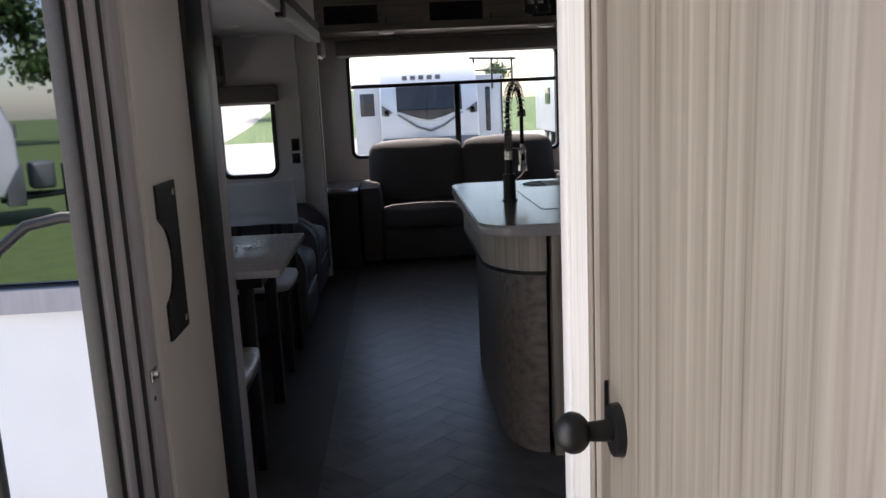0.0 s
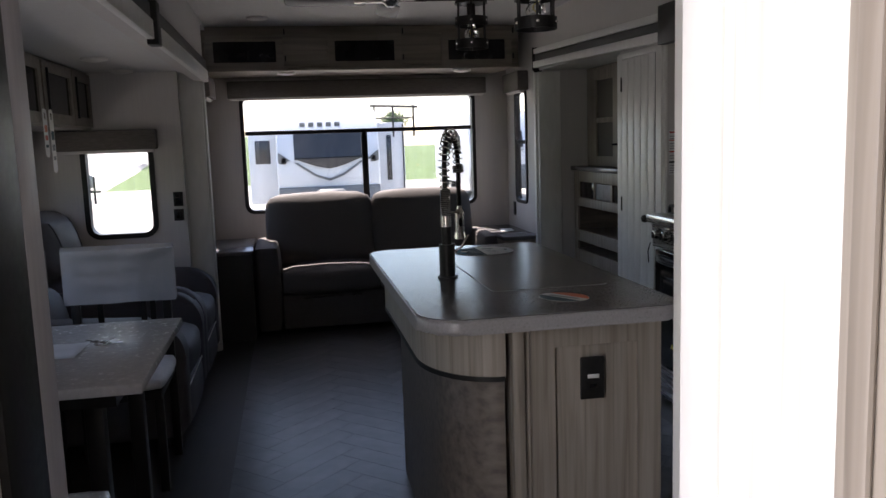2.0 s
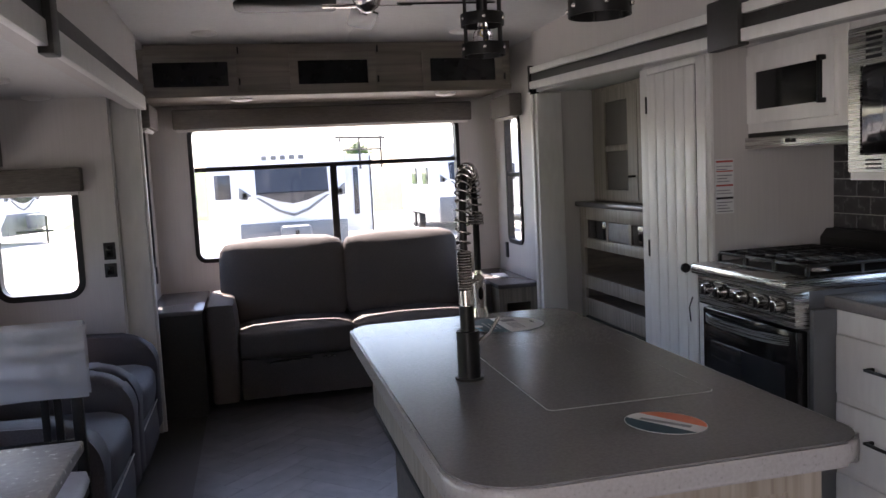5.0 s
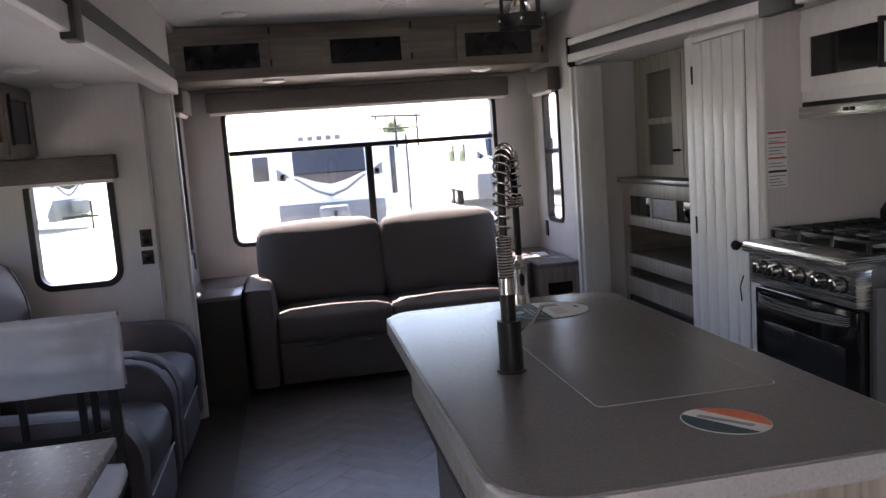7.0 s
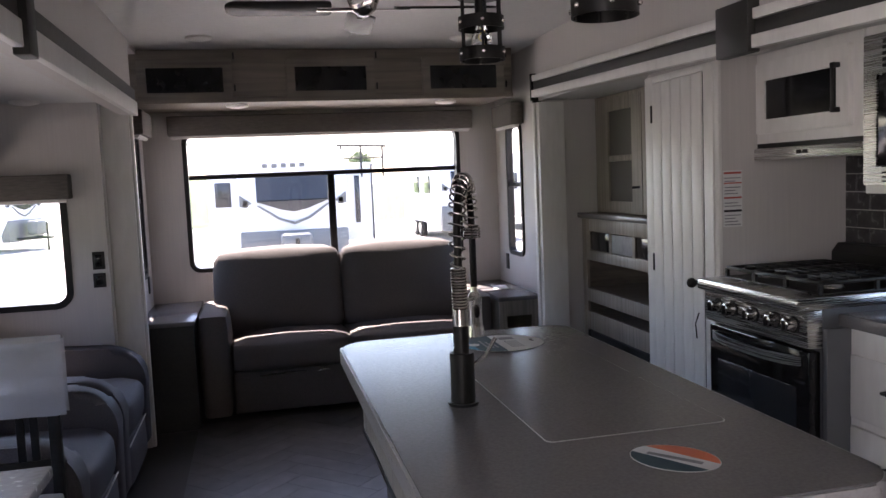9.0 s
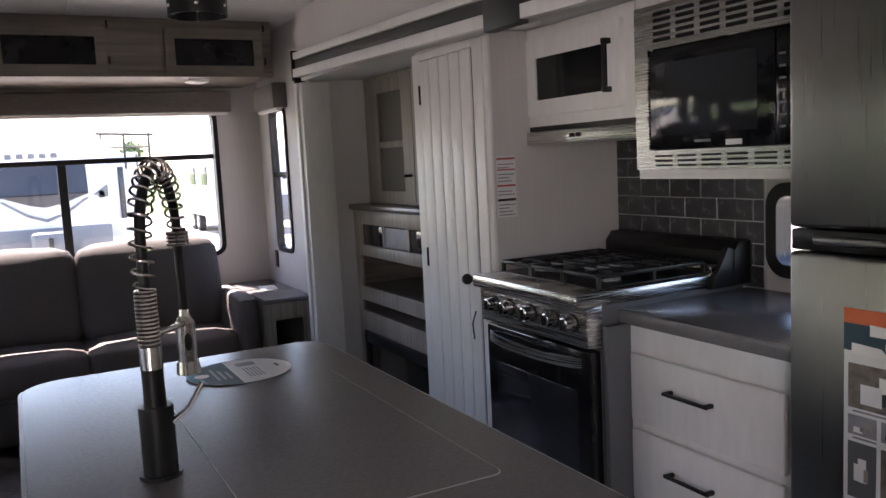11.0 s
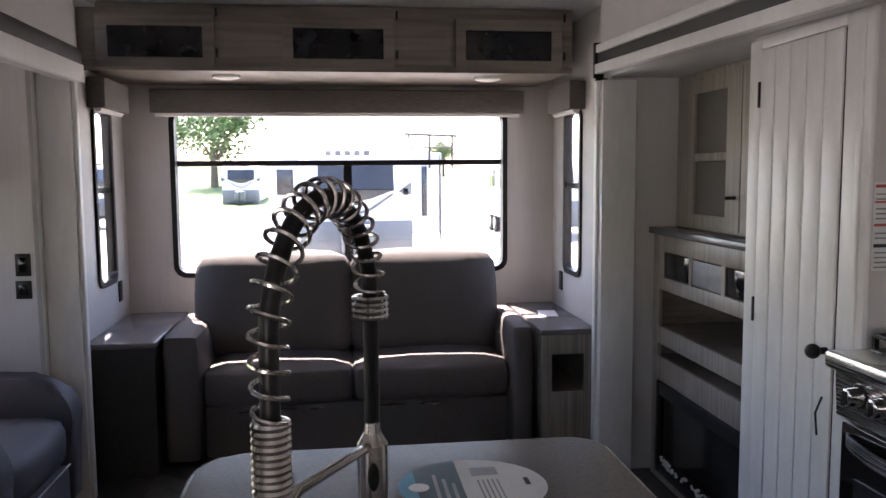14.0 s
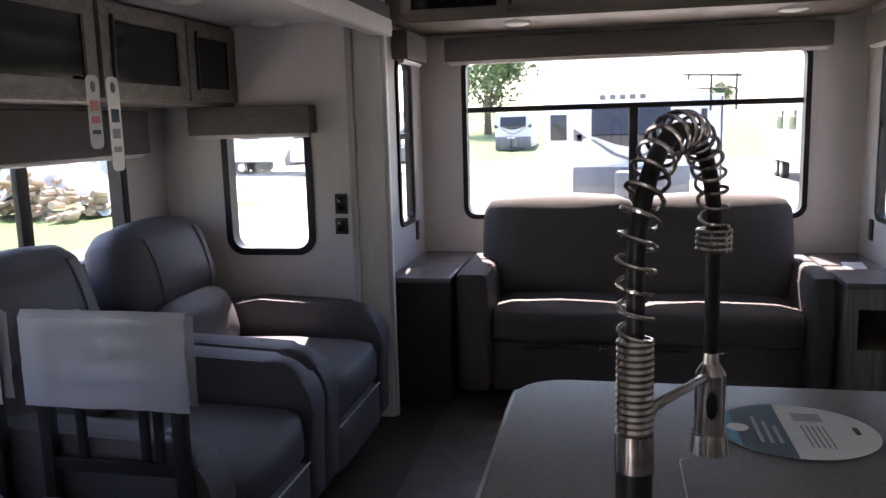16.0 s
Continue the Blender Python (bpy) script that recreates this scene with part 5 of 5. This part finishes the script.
# ---- entrance jamb, latch, grab handle ----
jm = thing("entry_door_frame", 0.16, 5.6, 0, "ribbed grey metal entrance door frame with black seals", "door frame", kind="structure")
for y0, y1, x1, mt in ((5.435, 5.458, 0.15, BLACK), (5.458, 5.495, 0.156, ALU), (5.495, 5.535, 0.152, BLACK), (5.535, 5.575, 0.158, ALU), (5.575, 5.612, 0.154, BLACK), (5.612, 5.678, 0.162, ALU)):
    part("frame_rib", box(B(), 0.12, x1, y0, y1, 0, 2.03, 0.003), mt, jm)
for z in (0.80, 0.53, 1.6, 0.2):
    part("screw", cyl(B(), (0.162, 5.630, z), (0.1635, 5.630, z), 0.005), BLACK, jm)
part("strike_bolt", ball(box(B(), 0.162, 0.166, 5.615, 5.650, 0.837, 0.862, 0.001, 1), (0.167, 5.632, 0.85), 0.009), CHROME, jm, "bright strike bolt")
part("frame_head", box(B(), 0.05, 0.18, 4.30, 5.435, 2.0, 2.03), ALU, jm)
part("frame_near", box(B(), 0.05, 0.18, 4.30, 4.36, 0, 2.0), ALU, jm)
lt = thing("door_latch_cover", 0.17, 5.80, 0.882, "tall black latch plate with half-round cutout", "latch")
prof = [(5.745, 1.215), (5.885, 1.215), (5.885, 0.882), (5.745, 0.882), (5.745, 0.96)] + [(5.745 + 0.07 * math.sin(radians(a)), 1.05 - 0.085 * math.cos(radians(a))) for a in range(8, 173, 12)] + [(5.745, 1.145)]
part("plate", prism(B(), prof, 0.1705, 0.177, "x"), BLACK, lt, smooth=False)
for z in (0.905, 1.19):
    part("screw", cyl(B(), (0.177, 5.86, z), (0.179, 5.86, z), 0.007, seg=14), ALU, lt, "small metal screw")
gh = thing("grab_handle", -0.03, 6.0, 1.0, "black tubular entry grab handle on a grey bracket", "grab handle")
path = [(-0.03, 6.0, 1.125), (-0.12, 5.99, 1.13), (-0.20, 5.98, 1.115), (-0.27, 5.97, 1.06), (-0.31, 5.96, 0.98), (-0.33, 5.95, 0.7), (-0.33, 5.95, 0.45)]
part("rail", tube(B(), path, 0.014, 12), BLACK, gh)
part("bracket", box(B(), -0.08, 0.06, 5.97, 6.03, 1.0, 1.14, 0.015), ALU, gh, "grey moulded bracket")
solid("wall_outer", SIDING, "white outer skin beside the entrance", "wall", (0.085, 0.099, 5.68, 6.40, -0.3, CEILING), (0.085, 0.108, 3.4, 4.30, -0.3, CEILING))

# ---- outdoors ----
gm = B()
GX, GY = [-400, -120, -60, -40, -30, -22, -16, -12, -9, -6, -3, 0, 4, 8, 12, 18, 30, 60, 120, 400], [-400, -120, -60, -40, -25, -12, -6, 0, 5, 10, 15, 18, 21, 25, 30, 36, 42, 50, 60, 75, 95, 130, 400]


def rise(x, y):
    far = max(0.0, min(1.0, (y - 45) / 50))
    return -0.85 + 3.6 * far * far * (3 - 2 * far) * (0.5 + 0.5 * math.tanh((12 - x) / 14))


vs = [[gm.verts.new((x, y, rise(x, y))) for y in GY] for x in GX]
for i in range(len(GX) - 1):
    for j in range(len(GY) - 1):
        fc = gm.faces.new((vs[i][j], vs[i + 1][j], vs[i + 1][j + 1], vs[i][j + 1]))
        cx, cy = (GX[i] + GX[i + 1]) / 2, (GY[j] + GY[j + 1]) / 2
        fc.material_index = 1 if cy > (46 if cx > -9 else 75) or (cx < -6 and cy > 14 and cy < 30 and cx < -8) or cx < -35 or (cx < -3 and cy < -2) or cy < -40 or (-9 < cx < -3 and 14 < cy < 18) else 0
ground = part("ground", gm, GRAVEL)
ground.data.materials.append(GRASS)
tagged(ground, "pale gravel yard with mown grass beyond", "ground", "", "structure")


def trailer(x, y, w, length, zt, label, slide=False, turn=0):
    t = thing("travel_trailer", x, y, -0.85, label, "trailer")
    h = w / 2
    nose = [(y + 0.35, -0.25), (y, 0.35), (y + 0.02, 1.1), (y + 0.28, 1.75), (y + 0.75, zt), (y + length, zt), (y + length, -0.25)]
    part("body", prism(B(), nose, x - h, x + h, "x", 0.06, 3), SIDING, t)
    part("front_skirt", box(B(), x - h + 0.02, x + h - 0.02, y - 0.045, y + 0.30, -0.45, 0.42, 0.02), SIDING_GREY, t, "dark grey front skirt")
    part("windscreen", prism(B(), [(y + 0.0, 1.08), (y + 0.02, 1.03), (y + 0.215, 1.60), (y + 0.19, 1.62)], x - 0.78, x + 0.78, "x", 0.01), TINT, t, "tinted front window")
    part("windscreen_point", prism(B(), [(x - 0.78, 1.06), (x + 0.78, 1.06), (x + 0.30, 0.88), (x, 0.82), (x - 0.30, 0.88)], y - 0.035, y + 0.02, "y"), TINT, t)
    for s in (-1, 1):
        part("swoosh", prism(B(), [(x, 0.60), (x + s * 0.30, 0.70), (x + s * 0.72, 0.98), (x + s * 0.80, 0.98), (x + s * 0.34, 0.66), (x, 0.54)], y - 0.03, y + 0.01, "y"), SIDING_GREY, t)
        part("side_wedge", prism(B(), [(x + s * 0.86, 1.02), (x + s * 1.14, 1.22), (x + s * 1.14, 0.96)], y - 0.02, y + 0.03, "y"), SIDING_GREY, t)
        part("corner_lamp", box(B(), x + s * 1.02 - 0.06, x + s * 1.02 + 0.06, y - 0.02, y + 0.05, 0.95, 1.1, 0.01), TINT, t)
    for k in range(5):
        part("name_bar", box(B(), x - 0.62 + k * 0.2, x - 0.50 + k * 0.2, y + 0.30, y + 0.36, 1.78, 1.88, 0.004), SIDING_GREY, t)
    part("propane_cover", box(B(), x - 0.32, x + 0.32, y - 0.75, y - 0.25, -0.2, 0.38, 0.08, 3), SIDING_GREY, t)
    bm = B()
    tube(bm, [(x - 0.9, y + 0.4, -0.33), (x, y - 1.2, -0.33)], 0.05, 8)
    tube(bm, [(x + 0.9, y + 0.4, -0.33), (x, y - 1.2, -0.33)], 0.05, 8)
    part("hitch", bm, BLACK, t)
    part("jack", cyl(B(), (x, y - 0.95, -0.85), (x, y - 0.95, 0.3), 0.045, seg=12), BLACK, t)
    for s in (-1, 1):
        for dy in (0.55, 0.68):
            yy = y + length * dy
            wh = part("wheel", cyl(B(), (x + s * (h - 0.24), yy, -0.5), (x + s * (h - 0.02), yy, -0.5), 0.35, seg=24), RUBBER, t)
            part("rim", cyl(B(), (x + s * (h - 0.03), yy, -0.5), (x + s * (h - 0.005), yy, -0.5), 0.2, seg=20), STEEL, wh)
    if slide:
        part("side_room", box(B(), x + h, x + h + 0.75, y + 1.2, y + 4.0, 0.05, 1.85, 0.02), SIDING, t)
        bm = box(B(), x + h + 0.30, x + h + 0.42, y + 1.17, y + 1.20, 0.45, 1.55, 0.01)
        part("door_glass", bm, TINT, t)
        for a in (0.02, 0.70):
            part("door_edge", box(B(), x + h + a, x + h + a + 0.03, y + 1.175, y + 1.20, -0.1, 1.8), INK, t)
        bm = B()
        for u in (0.0, 0.45, 0.95):
            tube(bm, [(x + h + u, y + 0.9, 1.5), (x + h + u, y + 0.9, 2.25)], 0.025, 6)
        tube(bm, [(x + h - 0.1, y + 0.9, 2.25), (x + h + 1.05, y + 0.9, 2.2)], 0.03, 6)
        tube(bm, [(x + h, y + 0.9, 1.95), (x + h + 0.95, y + 0.9, 1.95)], 0.02, 6)
        part("awning_arm", bm, INK, t, "dark folded awning frame")
        part("step", box(B(), x + h, x + h + 0.8, y + 0.6, y + 0.9, -0.35, -0.25, 0.01), BLACK, t)
        part("open_door", box(B(), x - h - 0.65, x - h, y + 1.0, y + 1.05, 0.0, 1.75, 0.02), SIDING, t)
        part("door_glass", box(B(), x - h - 0.5, x - h - 0.15, y + 0.985, y + 1.0, 0.95, 1.5, 0.01), TINT, t)
    for k in range(2):
        part("side_window", box(B(), x - h - 0.012, x - h + 0.01, y + 1.6 + 2 * k, y + 2.7 + 2 * k, 0.85, 1.5, 0.01), TINT, t)
    t.matrix_basis = pose(x, y, -0.85, 0, 0, turn)
    return t


trailer(1.55, 23.5, 2.35, 6.5, 2.15, "white travel trailer with grey front and open side door", slide=True)
trailer(8.2, 33.0, 2.4, 7.0, 2.3, "white travel trailer parked across the yard")
trailer(12.2, 35.0, 2.4, 7.0, 2.3, "white travel trailer parked across the yard")
trailer(-4.6, 56.0, 2.2, 4.5, 1.9, "small white travel trailer by the grass")
trailer(-8.5, 42.0, 2.3, 5.0, 1.9, "white travel trailer parked at the yard edge", turn=70)
trailer(-13.5, 44.0, 2.3, 5.0, 1.9, "white travel trailer parked at the yard edge", turn=80)
trailer(-7.5, -9.0, 2.2, 5.0, 1.7, "white travel trailer on the grass behind the entrance", turn=60)
trailer(-13.5, -14.0, 2.2, 5.0, 1.9, "white travel trailer on the grass behind the entrance", turn=75)


def tree(x, y, z, height, spread, seed):
    rnd = random.Random(seed)
    t = thing("tree", x, y, z, "broad green leafy tree beyond the yard", "tree", "yard trees")
    bm = cyl(B(), (x, y, z - 0.2), (x, y, z + height * 0.45), 0.05 * height, 0.03 * height, 10)
    tips = []
    for k in range(7):
        a, u = rnd.uniform(0, 6.28), rnd.uniform(0.3, 0.85)
        p = Vector((x + math.cos(a) * spread * u, y + math.sin(a) * spread * u, z + height * rnd.uniform(0.5, 0.9)))
        cyl(bm, (x, y, z + height * rnd.uniform(0.25, 0.42)), p, 0.018 * height, 0.005 * height, 6)
        tips.append(p)
    part("trunk", bm, BARK, t)
    verts, faces = [], []
    for k in range(2600):
        c = rnd.choice(tips) + Vector((rnd.gauss(0, 1), rnd.gauss(0, 1), rnd.gauss(0, 0.75))) * spread * 0.27
        n = Vector((rnd.gauss(0, 1), rnd.gauss(0, 1), rnd.gauss(0, 1))).normalized()
        a = n.orthogonal().normalized() * rnd.uniform(0.10, 0.19) * height / 6
        b = n.cross(a) * 0.7
        i = len(verts)
        verts += [c - a, c + b, c + a, c - b]
        faces.append((i, i + 1, i + 2, i + 3))
    me = bpy.data.meshes.new("crown")
    me.from_pydata([tuple(v) for v in verts], [], faces)
    me.materials.append(LEAF)
    me.transform(Matrix.Translation((-x, -y, -z)))
    cr = new("crown", me)
    cr.parent = t


tree(-7.6, 66.0, -0.2, 6.6, 2.9, 1)
tree(-16.0, 90.0, 1.5, 6.0, 3.0, 2)
tree(14.5, 110.0, 0.9, 4.2, 2.2, 3)
tree(30.0, 112.0, 0.2, 4.4, 2.4, 4)
for k in range(9):
    tree(-46 + k * 5.5, -52 - 3 * (k % 3), -0.9, 11 + 2 * (k % 2), 3.4, 20 + k)

# fence, woodpile and tarp seen through the slide-out window
fn = thing("fence", -18, 29, -0.85, "white-grey board fence behind the woodpile", "fence")
for k in range(44):
    x = -27 + k * 0.36
    y = 31.5 - 0.25 * (x + 27) * 0.4
    part("board", box(B(), x, x + 0.26, y, y + 0.03, -0.85, 0.95 + 0.02 * (k % 3), 0.006, 1), FENCE, fn)
part("rail", box(B(), -27, -11.2, 31.6, 31.66, -0.3, -0.2), FENCE, fn)
wp = thing("woodpile", -14.5, 26.0, -0.85, "heap of split firewood half under a grey tarp", "woodpile")
rnd = random.Random(12)
for k in range(150):
    u, v = rnd.uniform(-2.6, 2.4), rnd.uniform(-0.9, 0.9)
    top = 1.25 * (1 - (u / 3.2) ** 2) * (1 - (v / 1.4) ** 2)
    z = -0.80 + rnd.uniform(0, max(top, 0.05))
    a = rnd.uniform(-0.5, 0.5)
    c = Vector((-14.5 + u, 25.6 + v, z))
    d = Vector((math.sin(a) * 0.5, -math.cos(a), rnd.uniform(-0.2, 0.2))) * 0.22
    part("log", cyl(B(), c - d, c + d, rnd.uniform(0.06, 0.11), seg=7), LOG, wp)
bm = B()
n = 22
gr = [[bm.verts.new((-15.6 + 3.6 * i / n, 25.7 + 2.1 * j / n, -0.75 + 1.65 * max(0, 1 - ((i / n - 0.5) * 2.0) ** 2) * max(0, 1 - ((j / n - 0.45) * 1.7) ** 2) + 0.14 * noise.noise((i * 0.35, j * 0.35, 2)))) for j in range(n + 1)] for i in range(n + 1)]
for i in range(n):
    for j in range(n):
        bm.faces.new((gr[i][j], gr[i + 1][j], gr[i + 1][j + 1], gr[i][j + 1]))
part("tarp", bm, TARP, wp, "crumpled grey tarp")

# ---- floor: herringbone planks in the middle of the room ----
PL, PW = 0.46, 0.115
shared = {}


def plank(bm):
    me = bpy.data.meshes.new("plank")
    bm.to_mesh(me)
    bm.free()
    me.materials.append(FLOOR)
    return me


FX0, FX1, FY0, FY1 = 0.33, 2.36, 6.22, 10.72
rot = Matrix.Rotation(radians(45), 4, "Z")
for i in range(-40, 60):
    for j in range(-14, 26):
        for flat in (0, 1):
            # staircase herringbone in its own frame
            ox, oy = i * PW + j * PL, i * PW - j * PL
            c = Vector((ox + PL / 2, oy + PW / 2, 0)) if flat == 0 else Vector((ox + PL - 0 + PW / 2, oy + PW - PL / 2 + 0, 0))
            p = rot @ c + Vector((1.2, 3.0, 0))
            if not (FX0 - 0.2 < p.x < FX1 + 0.2 and FY0 - 0.2 < p.y < FY1 + 0.2):
                continue
            m = Matrix.Translation(p) @ Matrix.Rotation(radians(45 + 90 * flat), 4, "Z")
            inside = FX0 + 0.21 < p.x < FX1 - 0.21 and FY0 + 0.21 < p.y < FY1 - 0.21
            if inside:
                if "full" not in shared:
                    shared["full"] = plank(box(B(), -PL / 2 + 0.0005, PL / 2 - 0.0005, -PW / 2 + 0.0005, PW / 2 - 0.0005, 0.0003, 0.003, 0.0005, 1))
                ob = new("plank", shared["full"])
                ob.matrix_basis = m
            else:
                bm = box(B(), -PL / 2 + 0.001, PL / 2 - 0.001, -PW / 2 + 0.001, PW / 2 - 0.001, 0.0003, 0.003)
                bm.transform(m)
                for co, no in (((FX0, 0, 0), (-1, 0, 0)), ((FX1, 0, 0), (1, 0, 0)), ((0, FY0, 0), (0, -1, 0)), ((0, FY1, 0), (0, 1, 0))):
                    bmesh.ops.bisect_plane(bm, geom=bm.verts[:] + bm.edges[:] + bm.faces[:], plane_co=co, plane_no=no, clear_outer=True)
                if len(bm.faces) < 3:
                    bm.free()
                    continue
                ob = new("plank", plank(bm))
            ob.parent = floor
